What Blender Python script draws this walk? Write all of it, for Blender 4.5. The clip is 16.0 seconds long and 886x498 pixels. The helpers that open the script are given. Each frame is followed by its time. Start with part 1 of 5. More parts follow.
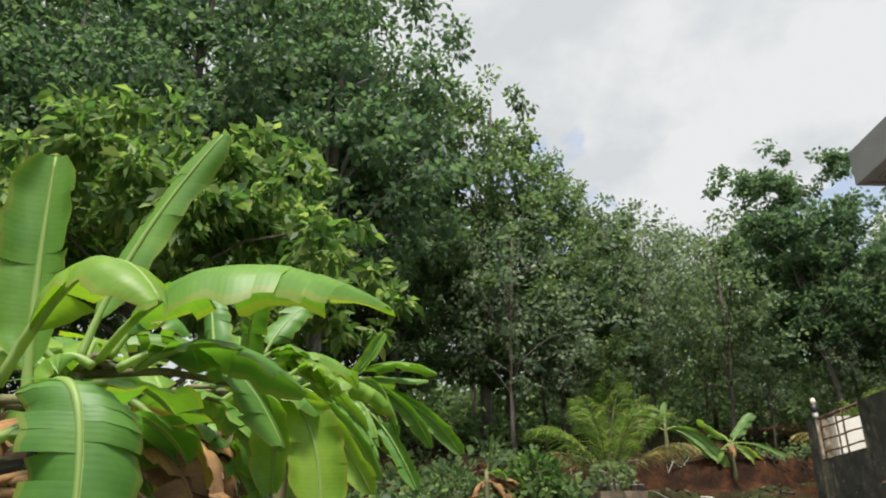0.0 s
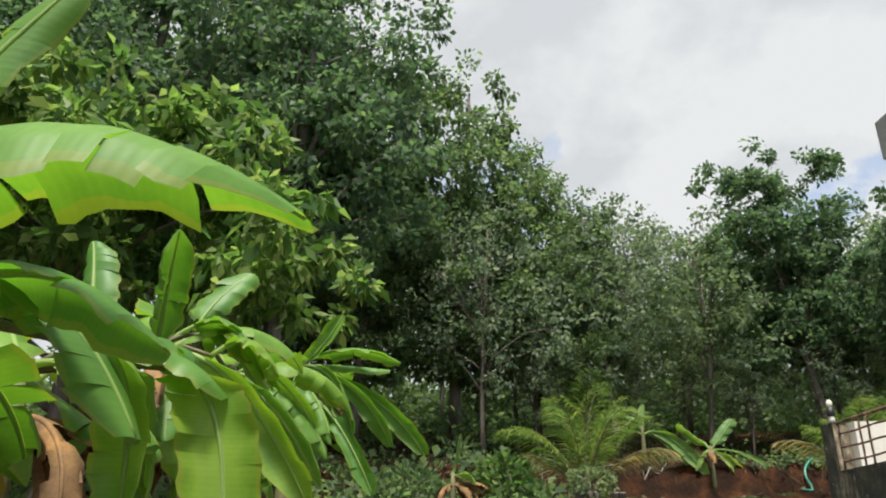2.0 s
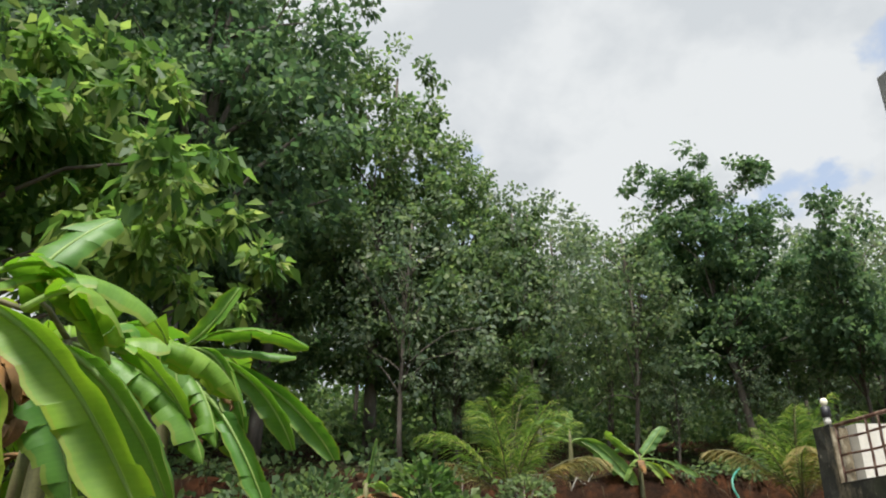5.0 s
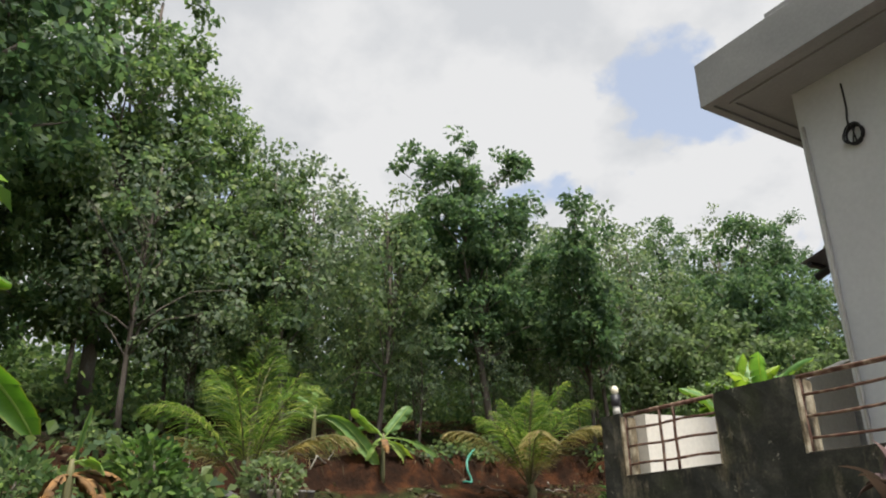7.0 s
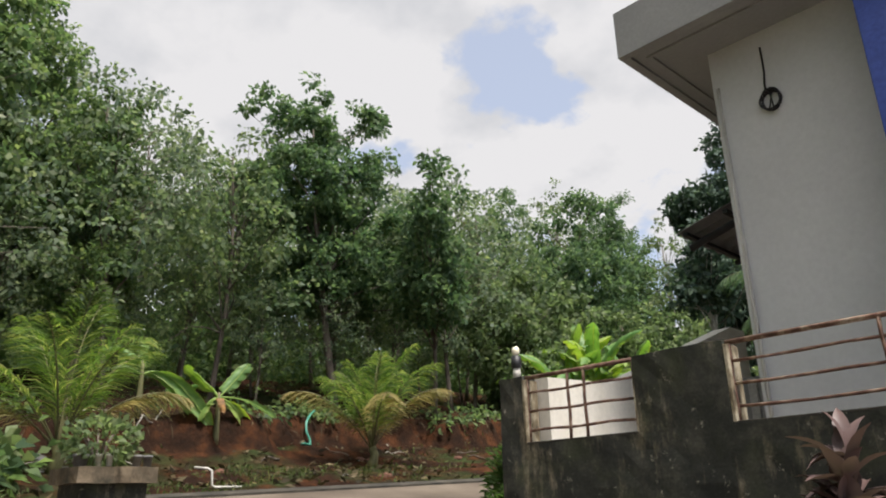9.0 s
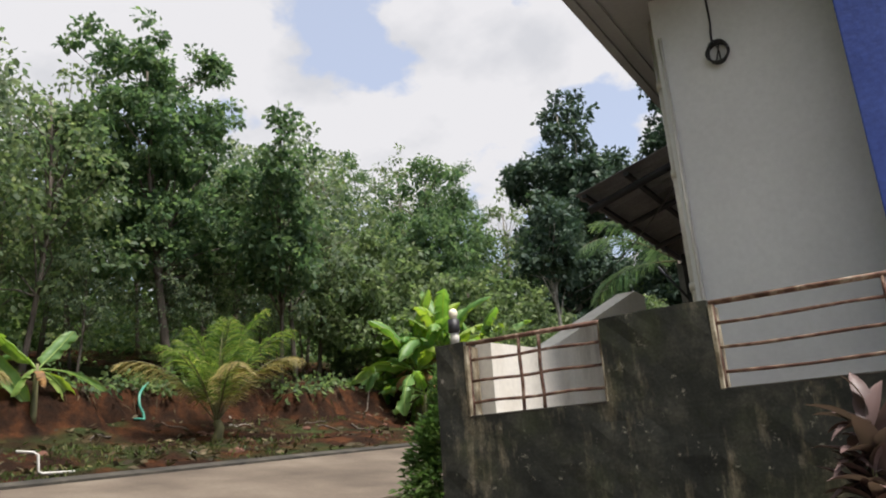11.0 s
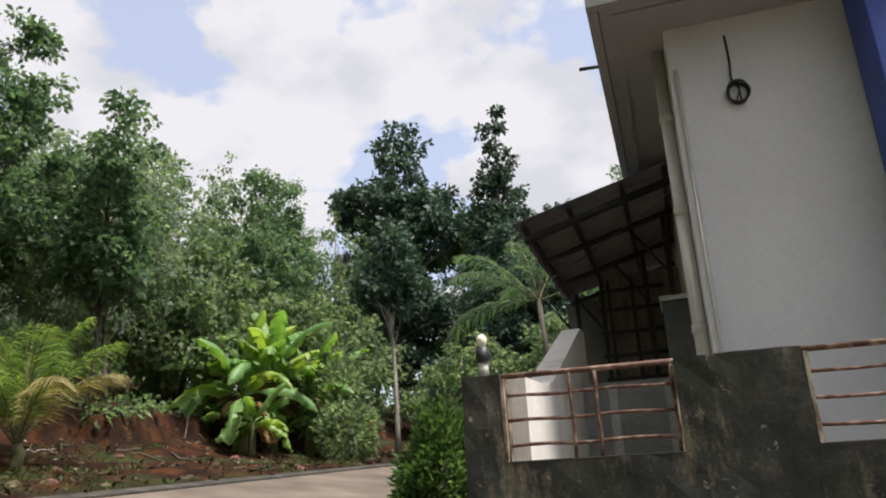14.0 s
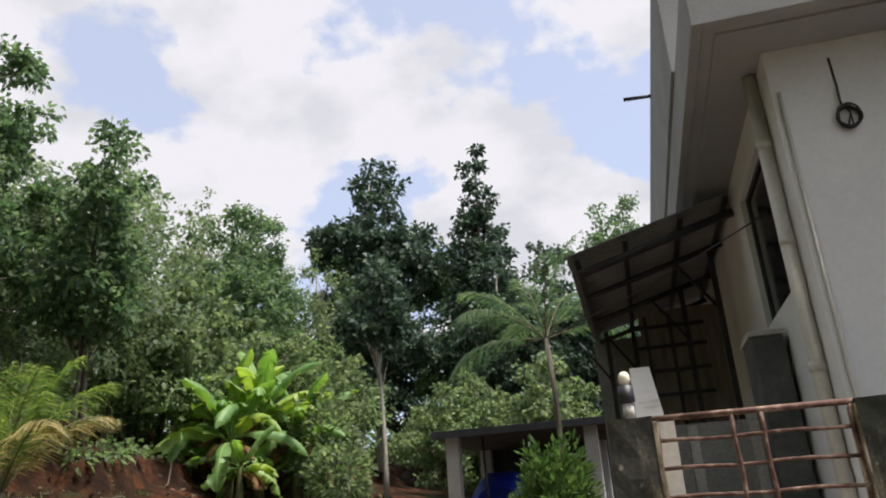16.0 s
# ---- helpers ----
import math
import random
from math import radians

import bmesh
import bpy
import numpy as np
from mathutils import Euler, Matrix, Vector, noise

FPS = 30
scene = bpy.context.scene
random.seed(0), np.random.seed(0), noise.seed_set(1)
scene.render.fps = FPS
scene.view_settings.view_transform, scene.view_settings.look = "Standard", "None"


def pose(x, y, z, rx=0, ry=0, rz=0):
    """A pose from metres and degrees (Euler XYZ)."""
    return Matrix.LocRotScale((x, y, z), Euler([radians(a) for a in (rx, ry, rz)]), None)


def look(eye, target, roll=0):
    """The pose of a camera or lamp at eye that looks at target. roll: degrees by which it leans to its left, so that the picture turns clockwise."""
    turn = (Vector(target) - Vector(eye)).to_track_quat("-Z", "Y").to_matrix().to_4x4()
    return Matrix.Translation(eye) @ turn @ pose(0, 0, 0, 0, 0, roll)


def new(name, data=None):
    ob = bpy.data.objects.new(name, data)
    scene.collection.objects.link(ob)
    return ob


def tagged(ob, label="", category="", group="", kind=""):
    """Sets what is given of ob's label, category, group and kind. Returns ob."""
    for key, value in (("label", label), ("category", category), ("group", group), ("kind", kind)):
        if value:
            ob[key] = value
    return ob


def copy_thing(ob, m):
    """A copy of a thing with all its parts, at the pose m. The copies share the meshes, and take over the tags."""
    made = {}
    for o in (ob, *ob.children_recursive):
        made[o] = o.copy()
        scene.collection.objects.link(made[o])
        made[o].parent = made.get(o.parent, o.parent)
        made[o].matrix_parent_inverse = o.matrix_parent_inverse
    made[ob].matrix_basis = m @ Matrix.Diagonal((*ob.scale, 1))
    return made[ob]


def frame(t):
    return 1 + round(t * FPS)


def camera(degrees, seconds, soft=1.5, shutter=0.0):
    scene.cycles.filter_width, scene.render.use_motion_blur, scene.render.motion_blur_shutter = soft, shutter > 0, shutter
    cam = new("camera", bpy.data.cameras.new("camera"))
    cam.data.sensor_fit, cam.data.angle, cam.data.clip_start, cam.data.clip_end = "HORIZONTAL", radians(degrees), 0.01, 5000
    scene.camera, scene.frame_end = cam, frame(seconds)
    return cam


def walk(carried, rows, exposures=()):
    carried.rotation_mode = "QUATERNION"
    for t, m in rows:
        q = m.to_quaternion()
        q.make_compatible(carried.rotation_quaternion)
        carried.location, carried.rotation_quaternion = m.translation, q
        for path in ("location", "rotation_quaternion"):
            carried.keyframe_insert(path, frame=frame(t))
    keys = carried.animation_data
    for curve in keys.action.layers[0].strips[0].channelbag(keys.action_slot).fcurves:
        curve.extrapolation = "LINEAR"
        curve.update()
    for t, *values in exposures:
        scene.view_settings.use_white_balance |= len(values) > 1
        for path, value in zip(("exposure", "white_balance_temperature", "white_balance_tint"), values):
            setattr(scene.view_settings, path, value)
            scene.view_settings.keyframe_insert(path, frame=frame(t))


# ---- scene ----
cam = camera(61.5, 16.0, soft=2.0)
PATH = [
    (0, (7.071, -0.233, 1.528), (5.234, -0.21, 2.319), 0.6),
    (0.5, (6.714, -0.207, 1.593), (4.88, -0.158, 2.388), 1.8),
    (1, (6.293, -0.188, 1.643), (4.464, -0.035, 2.436), 1.1),
    (1.5, (5.939, -0.173, 1.663), (4.11, -0.007, 2.454), 0.9),
    (2, (5.644, -0.127, 1.733), (3.81, -0.034, 2.526), 1.6),
    (2.5, (5.318, -0.111, 1.753), (3.494, 0.002, 2.563), 0.7),
    (3, (5.009, -0.07, 1.74), (3.199, 0.067, 2.58), 0.6),
    (3.2, (4.875, -0.052, 1.76), (3.064, 0.082, 2.599), 0.6),
    (5.3, (3.581, -0.061, 1.997), (1.788, 0.289, 2.812), 0.7),
    (5.5, (3.426, -0.04, 2.025), (1.638, 0.34, 2.836), 0.4),
    (6, (3.114, -0.029, 2.074), (1.343, 0.48, 2.849), 0.7),
    (6.5, (2.764, 0.023, 2.165), (1.051, 0.719, 2.928), 0.5),
    (7, (2.502, -0.009, 2.209), (0.908, 0.926, 2.971), -0.4),
    (7.5, (2.275, -0.04, 2.233), (0.771, 1.033, 3.0), -0.3),
    (8, (2.037, -0.033, 2.286), (0.562, 1.094, 3.031), 0.0),
    (8.5, (1.795, 0.013, 2.283), (0.371, 1.231, 2.982), -0.3),
    (9, (1.535, 0.023, 2.332), (0.174, 1.33, 2.997), -1.3),
    (9.5, (1.266, 0.056, 2.365), (-0.07, 1.393, 3.017), -1.5),
    (10, (0.975, 0.095, 2.406), (-0.276, 1.521, 3.039), -1.4),
    (10.2, (0.853, 0.096, 2.425), (-0.357, 1.568, 3.03), -2.2),
    (12.3, (-0.359, 0.116, 2.593), (-1.194, 1.84, 3.168), -4.2),
    (12.5, (-0.475, 0.095, 2.609), (-1.305, 1.817, 3.198), -4.1),
    (13, (-0.75, 0.084, 2.665), (-1.501, 1.84, 3.259), -4.1),
    (13.5, (-1.055, 0.107, 2.678), (-1.679, 1.912, 3.27), -3.7),
    (14, (-1.359, 0.125, 2.711), (-1.9, 1.953, 3.316), -3.1),
    (14.5, (-1.663, 0.15, 2.745), (-2.19, 1.978, 3.361), -2.7),
    (15, (-1.928, 0.137, 2.795), (-2.448, 1.968, 3.41), -3.2),
    (15.5, (-2.195, 0.221, 2.846), (-2.672, 2.046, 3.512), -3.8),
    (16, (-2.457, 0.3, 2.843), (-2.891, 2.123, 3.543), -3.8),
]
walk(cam, [(t, look(e, a, r)) for t, e, a, r in PATH], exposures=[(0, 0.54, 6350, 9), (5, 0.54, 6250, 8), (8, 0.50, 6450, 12), (10, 0.52, 6400, 13), (13, 0.58, 6300, 15), (16, 0.62, 6300, 16)])


# ---------------------------------------------------------------- world, sun
SUN_AZ, SUN_EL = -8.0, 66.0          # degrees: heading of the sun from +x, anticlockwise, and its height
world = bpy.data.worlds.new("sky")
scene.world = world
world.use_nodes = True
wn, wl = world.node_tree.nodes, world.node_tree.links
wn.clear()


def wnode(kind, **kw):
    n = wn.new(kind)
    for k, v in kw.items():
        n.inputs[k].default_value = v
    return n


w_out = wn.new("ShaderNodeOutputWorld")
w_sky = wn.new("ShaderNodeTexSky")
w_sky.sky_type = "NISHITA"
w_sky.sun_disc = False
w_sky.sun_elevation = radians(SUN_EL)
w_sky.sun_rotation = radians(90 - SUN_AZ)
w_tc = wn.new("ShaderNodeTexCoord")
w_sep = wn.new("ShaderNodeSeparateXYZ")
w_add = wn.new("ShaderNodeMath"); w_add.operation = "ADD"; w_add.inputs[1].default_value = 0.35
w_abs = wn.new("ShaderNodeMath"); w_abs.operation = "ABSOLUTE"
w_dx = wn.new("ShaderNodeMath"); w_dx.operation = "DIVIDE"
w_dy = wn.new("ShaderNodeMath"); w_dy.operation = "DIVIDE"
w_com = wn.new("ShaderNodeCombineXYZ")
w_com.inputs[2].default_value = 2.35
w_n1 = wnode("ShaderNodeTexNoise", Scale=2.6, Detail=12.0, Roughness=0.53, Distortion=0.0)
w_n2 = wnode("ShaderNodeTexNoise", Scale=4.2, Detail=9.0, Roughness=0.52, Distortion=0.0)
w_r1 = wn.new("ShaderNodeValToRGB")
w_r1.color_ramp.elements[0].position, w_r1.color_ramp.elements[1].position = 0.432, 0.468
w_r2 = wn.new("ShaderNodeValToRGB")
w_r2.color_ramp.elements[0].position, w_r2.color_ramp.elements[1].position = 0.40, 0.54
w_r2.color_ramp.elements[0].color = (0.47, 0.478, 0.485, 1)
w_r2.color_ramp.elements[1].color = (0.575, 0.573, 0.567, 1)
w_b1 = wnode("ShaderNodeBackground", Strength=0.115)
w_b2 = wnode("ShaderNodeBackground", Strength=1.0)
w_veil = wn.new("ShaderNodeMix"); w_veil.data_type = "RGBA"
w_veil.inputs[0].default_value = 0.45
w_veil.inputs[7].default_value = (5.6, 5.9, 6.4, 1)
w_mix = wn.new("ShaderNodeMixShader")
wl.new(w_tc.outputs["Generated"], w_sep.inputs[0])
wl.new(w_sep.outputs[2], w_abs.inputs[0])
wl.new(w_abs.outputs[0], w_add.inputs[0])
wl.new(w_sep.outputs[0], w_dx.inputs[0]); wl.new(w_add.outputs[0], w_dx.inputs[1])
wl.new(w_sep.outputs[1], w_dy.inputs[0]); wl.new(w_add.outputs[0], w_dy.inputs[1])
wl.new(w_dx.outputs[0], w_com.inputs[0]); wl.new(w_dy.outputs[0], w_com.inputs[1])
wl.new(w_com.outputs[0], w_n1.inputs["Vector"]); wl.new(w_com.outputs[0], w_n2.inputs["Vector"])
w_cov = wn.new("ShaderNodeVectorMath"); w_cov.operation = "DOT_PRODUCT"      # the cover thins out towards one side
w_cov.inputs[1].default_value = (-0.07, -0.055, 0.0)
w_sum = wn.new("ShaderNodeMath"); w_sum.operation = "ADD"
wl.new(w_tc.outputs["Generated"], w_cov.inputs[0])
wl.new(w_n1.outputs["Fac"], w_sum.inputs[0]); wl.new(w_cov.outputs["Value"], w_sum.inputs[1])
wl.new(w_sum.outputs[0], w_r1.inputs[0]); wl.new(w_n2.outputs["Fac"], w_r2.inputs[0])
wl.new(w_sky.outputs[0], w_veil.inputs[6]); wl.new(w_veil.outputs[2], w_b1.inputs[0])
wl.new(w_r2.outputs[0], w_b2.inputs[0])
wl.new(w_r1.outputs[0], w_mix.inputs[0]); wl.new(w_b1.outputs[0], w_mix.inputs[1]); wl.new(w_b2.outputs[0], w_mix.inputs[2])
wl.new(w_mix.outputs[0], w_out.inputs[0])

sun_data = bpy.data.lights.new("sun", "SUN")
sun_data.energy, sun_data.angle, sun_data.color = 5.0, radians(14.0), (1.0, 0.95, 0.86)
sun = new("sun", sun_data)
_sd = Vector((math.cos(radians(SUN_EL)) * math.cos(radians(SUN_AZ)), math.cos(radians(SUN_EL)) * math.sin(radians(SUN_AZ)), math.sin(radians(SUN_EL))))
sun.matrix_world = look(_sd * 60, (0, 0, 0))

# ---------------------------------------------------------------- materials


def material(name, rough=0.7, metal=0.0):
    m = bpy.data.materials.new(name)
    m.use_nodes = True
    b = m.node_tree.nodes["Principled BSDF"]
    b.inputs["Roughness"].default_value, b.inputs["Metallic"].default_value = rough, metal
    return m, m.node_tree.nodes, m.node_tree.links, b


def noise_node(n, l, scale, detail=5, vec=None, stretch=None, rough=0.55):
    t = n.new("ShaderNodeTexNoise")
    t.inputs["Scale"].default_value, t.inputs["Detail"].default_value, t.inputs["Roughness"].default_value = scale, detail, rough
    g_ = n.new("ShaderNodeNewGeometry")
    src = g_.outputs["Position"]
    if stretch:
        mp = n.new("ShaderNodeMapping")
        mp.inputs["Scale"].default_value = stretch
        l.new(src, mp.inputs[0])
        src = mp.outputs[0]
    l.new(src, t.inputs["Vector"])
    return t.outputs["Fac"]


def ramp(n, l, fac, stops):
    r = n.new("ShaderNodeValToRGB")
    e = r.color_ramp.elements
    while len(e) < len(stops):
        e.new(0.5)
    for k, (p, c) in enumerate(stops):
        e[k].position = p
        e[k].color = (*c, 1)
    l.new(fac, r.inputs[0])
    return r.outputs[0]


def mixc(n, l, fac, a, b, mode="MIX"):
    m = n.new("ShaderNodeMix")
    m.data_type, m.blend_type = "RGBA", mode
    for sock, v in ((0, fac), (6, a), (7, b)):
        if isinstance(v, (int, float)):
            m.inputs[sock].default_value = v
        elif isinstance(v, tuple):
            m.inputs[sock].default_value = (*v, 1)
        else:
            l.new(v, m.inputs[sock])
    return m.outputs[2]


def bump(n, l, b, fac, strength=0.3, dist=0.02):
    k = n.new("ShaderNodeBump")
    k.inputs["Strength"].default_value, k.inputs["Distance"].default_value = strength, dist
    l.new(fac, k.inputs["Height"])
    l.new(k.outputs[0], b.inputs["Normal"])


def surface(name, stops, scale=3.0, fine=40.0, rough=0.8, metal=0.0, bumps=0.25, stretch=None, grain=0.25):
    """A worn surface: colours by a large noise, darkened and lightened by a fine one, with relief."""
    m, n, l, b = material(name, rough, metal)
    big = ramp(n, l, noise_node(n, l, scale, 6, stretch=stretch), stops)
    f = noise_node(n, l, fine, 4)
    fr = ramp(n, l, f, [(0.3, (1 - grain,) * 3), (0.7, (1 + grain * 0.3,) * 3)])
    l.new(mixc(n, l, 1.0, big, fr, "MULTIPLY"), b.inputs["Base Color"])
    bump(n, l, b, f, bumps, 0.01)
    return m


def foliage(name, dark, light, tip=None, through_=0.56, rough=0.5, fine=1.3):
    """Leaves: each leaf its own green, patches over the crown, light passing through."""
    m, n, l, b = material(name, rough)
    g_ = n.new("ShaderNodeNewGeometry")
    rnd = ramp(n, l, g_.outputs["Random Per Island"], [(0.0, dark), (0.7, light), (1.0, tip or light)])
    patch = ramp(n, l, noise_node(n, l, fine, 3), [(0.35, (0.72, 0.78, 0.75)), (0.65, (1.15, 1.08, 0.95))])
    col = mixc(n, l, 1.0, rnd, patch, "MULTIPLY")
    l.new(col, b.inputs["Base Color"])
    b.inputs["Specular IOR Level"].default_value = 0.25
    t = n.new("ShaderNodeBsdfTranslucent")
    l.new(mixc(n, l, 1.0, col, (1.15, 1.24, 0.84), "MULTIPLY"), t.inputs[0])
    mx = n.new("ShaderNodeMixShader")
    mx.inputs[0].default_value = through_
    l.new(b.outputs[0], mx.inputs[1]); l.new(t.outputs[0], mx.inputs[2])
    l.new(mx.outputs[0], n["Material Output"].inputs[0])
    return m


def blade_material(name, dark, light, edge, ribs=230.0, through_=0.4):
    """Broad banana blade: fine side veins across, pale patches, brown dry margins."""
    m, n, l, b = material(name, 0.5)
    uv = n.new("ShaderNodeAttribute"); uv.attribute_name = "blade"
    sp = n.new("ShaderNodeSeparateXYZ"); l.new(uv.outputs["Vector"], sp.inputs[0])
    wv = n.new("ShaderNodeMath"); wv.operation = "SINE"
    mu = n.new("ShaderNodeMath"); mu.operation = "MULTIPLY"; mu.inputs[1].default_value = ribs
    l.new(sp.outputs[0], mu.inputs[0]); l.new(mu.outputs[0], wv.inputs[0])
    vein = ramp(n, l, wv.outputs[0], [(0.0, (0.97,) * 3), (0.8, (1.015,) * 3)])
    base = ramp(n, l, noise_node(n, l, 3.0, 7, rough=0.6), [(0.33, dark), (0.68, light)])
    oi = n.new("ShaderNodeObjectInfo")
    each = ramp(n, l, oi.outputs["Random"], [(0.0, (0.62, 0.78, 0.85)), (0.6, (1.0, 1.0, 1.0)), (1.0, (1.45, 1.2, 0.8))])
    col = mixc(n, l, 1.0, mixc(n, l, 1.0, base, vein, "MULTIPLY"), each, "MULTIPLY")
    ab = n.new("ShaderNodeMath"); ab.operation = "ABSOLUTE"; l.new(sp.outputs[1], ab.inputs[0])
    ns = n.new("ShaderNodeMath"); ns.operation = "ADD"
    l.new(ab.outputs[0], ns.inputs[0])
    nz = n.new("ShaderNodeMath"); nz.operation = "MULTIPLY"; nz.inputs[1].default_value = 0.22
    l.new(noise_node(n, l, 9, 4), nz.inputs[0]); l.new(nz.outputs[0], ns.inputs[1])
    em = ramp(n, l, ns.outputs[0], [(0.985, (0, 0, 0)), (1.0, (0.35, 0.35, 0.35))])
    col = mixc(n, l, em, col, edge)
    rib = ramp(n, l, ab.outputs[0], [(0.0, (1, 1, 1)), (0.05, (1, 1, 1)), (0.07, (0, 0, 0))])
    col = mixc(n, l, rib, col, (0.30, 0.42, 0.12))
    l.new(col, b.inputs["Base Color"])
    bump(n, l, b, wv.outputs[0], 0.05, 0.003)
    t = n.new("ShaderNodeBsdfTranslucent")
    l.new(mixc(n, l, 1.0, col, (1.5, 1.55, 0.5), "MULTIPLY"), t.inputs[0])
    mx = n.new("ShaderNodeMixShader"); mx.inputs[0].default_value = through_
    l.new(b.outputs[0], mx.inputs[1]); l.new(t.outputs[0], mx.inputs[2])
    l.new(mx.outputs[0], n["Material Output"].inputs[0])
    return m


M_BLADE = blade_material("banana_blade", (0.10, 0.23, 0.03), (0.19, 0.35, 0.05), (0.32, 0.28, 0.05))
M_BLADE_OLD = blade_material("yellowed_banana_blade", (0.36, 0.20, 0.03), (0.50, 0.36, 0.06), (0.20, 0.09, 0.02))
M_BLADE_FAR = blade_material("young_banana_blade", (0.15, 0.28, 0.07), (0.28, 0.42, 0.14), (0.36, 0.31, 0.09))
M_BLADE_DRY = surface("dry_banana_leaf", [(0.3, (0.10, 0.055, 0.025)), (0.52, (0.22, 0.12, 0.045)), (0.66, (0.34, 0.17, 0.05)), (0.8, (0.40, 0.31, 0.12))], 5, 60, 0.8)
M_STEM = surface("banana_stem", [(0.3, (0.07, 0.07, 0.03)), (0.6, (0.18, 0.17, 0.07)), (0.8, (0.14, 0.08, 0.04))], 4, 50, 0.7, stretch=(2, 2, 0.4))
M_BARK = surface("bark", [(0.3, (0.07, 0.055, 0.042)), (0.6, (0.17, 0.14, 0.115)), (0.75, (0.27, 0.25, 0.21))], 3, 35, 0.9, bumps=0.6, stretch=(1.5, 1.5, 0.4))
M_BARK_PALE = surface("pale_bark", [(0.3, (0.20, 0.18, 0.15)), (0.7, (0.42, 0.40, 0.35))], 3, 35, 0.9, bumps=0.5, stretch=(1.5, 1.5, 0.5))
# Haze over the wood is put into these leaf colours: lighter, greyer, bluer.
F_DARK = foliage("hazed_dark_leaves", (0.071, 0.130, 0.083), (0.132, 0.209, 0.112), (0.198, 0.275, 0.150))
F_MID = foliage("hazed_green_leaves", (0.089, 0.152, 0.083), (0.170, 0.248, 0.112), (0.269, 0.336, 0.168))
F_GREY = foliage("hazed_grey_leaves", (0.128, 0.184, 0.139), (0.199, 0.260, 0.175), (0.316, 0.359, 0.266))
F_GREEN = foliage("dull_green_leaves", (0.107, 0.167, 0.100), (0.189, 0.257, 0.136), (0.306, 0.359, 0.201))
F_LIGHT = foliage("hazed_fresh_leaves", (0.102, 0.147, 0.081), (0.184, 0.252, 0.132), (0.296, 0.352, 0.222))
F_PALE = foliage("drooping_leaves", (0.072, 0.154, 0.045), (0.188, 0.3, 0.078), (0.38, 0.44, 0.168))
F_CONE = foliage("blue_dark_leaves", (0.042, 0.075, 0.064), (0.063, 0.105, 0.077), (0.094, 0.139, 0.092), 0.25)
F_PALM = foliage("palm_leaflets", (0.088, 0.162, 0.036), (0.213, 0.324, 0.072), (0.475, 0.486, 0.156))
F_PALM_DRY = foliage("yellowed_leaflets", (0.16, 0.15, 0.05), (0.30, 0.25, 0.09), (0.42, 0.34, 0.18), 0.25)
F_HEDGE = foliage("hedge_leaves", (0.055, 0.11, 0.035), (0.11, 0.19, 0.06), (0.18, 0.26, 0.09))
F_RED = foliage("purple_leaves", (0.06, 0.026, 0.03), (0.18, 0.12, 0.12), (0.52, 0.46, 0.46), 0.15, 0.45)
F_GRASS = foliage("grass_blades", (0.04, 0.065, 0.018), (0.08, 0.115, 0.03), (0.17, 0.155, 0.065), 0.25, 0.6)
M_CAP = surface("mossy_cap", [(0.3, (0.04, 0.035, 0.022)), (0.5, (0.13, 0.10, 0.065)), (0.72, (0.27, 0.21, 0.14))], 4, 40, 0.9)
M_PEEL = surface("peeling_limewash", [(0.36, (0.05, 0.04, 0.028)), (0.48, (0.20, 0.16, 0.10)), (0.6, (0.42, 0.37, 0.27))], 11, 60, 0.9, stretch=(1, 1, 0.5))
M_CONCRETE = surface("concrete_road", [(0.3, (0.075, 0.056, 0.04)), (0.5, (0.125, 0.096, 0.07)), (0.72, (0.19, 0.155, 0.115))], 0.7, 30, 0.85)
M_BOUNCE = surface("pale_bounce_paving", [(0.3, (0.40, 0.37, 0.32)), (0.7, (0.52, 0.49, 0.44))], 1.5, 30, 0.85)
M_KERB = surface("damp_kerb", [(0.35, (0.022, 0.02, 0.016)), (0.6, (0.06, 0.052, 0.04)), (0.75, (0.13, 0.115, 0.09))], 2.5, 40, 0.9)
M_WALL = surface("white_wall_paint", [(0.3, (0.61, 0.615, 0.62)), (0.6, (0.69, 0.695, 0.70)), (0.8, (0.74, 0.745, 0.745))], 0.8, 25, 0.75, bumps=0.08, grain=0.06)
M_SOFFIT = surface("grey_soffit_paint", [(0.3, (0.25, 0.25, 0.25)), (0.7, (0.31, 0.31, 0.305))], 1.2, 30, 0.85, bumps=0.08, grain=0.08)
M_FASCIA = surface("grey_fascia_paint", [(0.3, (0.25, 0.255, 0.255)), (0.7, (0.33, 0.33, 0.325))], 1.5, 30, 0.8, bumps=0.1, grain=0.1)
M_CREAM = surface("stained_white_paint", [(0.28, (0.42, 0.38, 0.32)), (0.42, (0.70, 0.66, 0.58)), (0.7, (0.80, 0.77, 0.71))], 2.2, 25, 0.8, stretch=(1, 1, 0.35), grain=0.1)
M_GREYBLOCK = surface("grey_plaster", [(0.3, (0.19, 0.195, 0.19)), (0.7, (0.29, 0.29, 0.28))], 2, 30, 0.9)
M_GREYPOST = surface("pale_grey_plaster", [(0.3, (0.36, 0.35, 0.33)), (0.7, (0.46, 0.45, 0.42))], 2, 30, 0.9)
M_RUST = surface("rusty_red_paint", [(0.3, (0.065, 0.036, 0.025)), (0.48, (0.15, 0.075, 0.052)), (0.60, (0.28, 0.18, 0.13)), (0.72, (0.48, 0.40, 0.31))], 14, 70, 0.75, 0.2)
M_PVC = surface("pvc_pipe", [(0.3, (0.46, 0.44, 0.40)), (0.7, (0.60, 0.58, 0.53))], 3, 40, 0.5, grain=0.1)
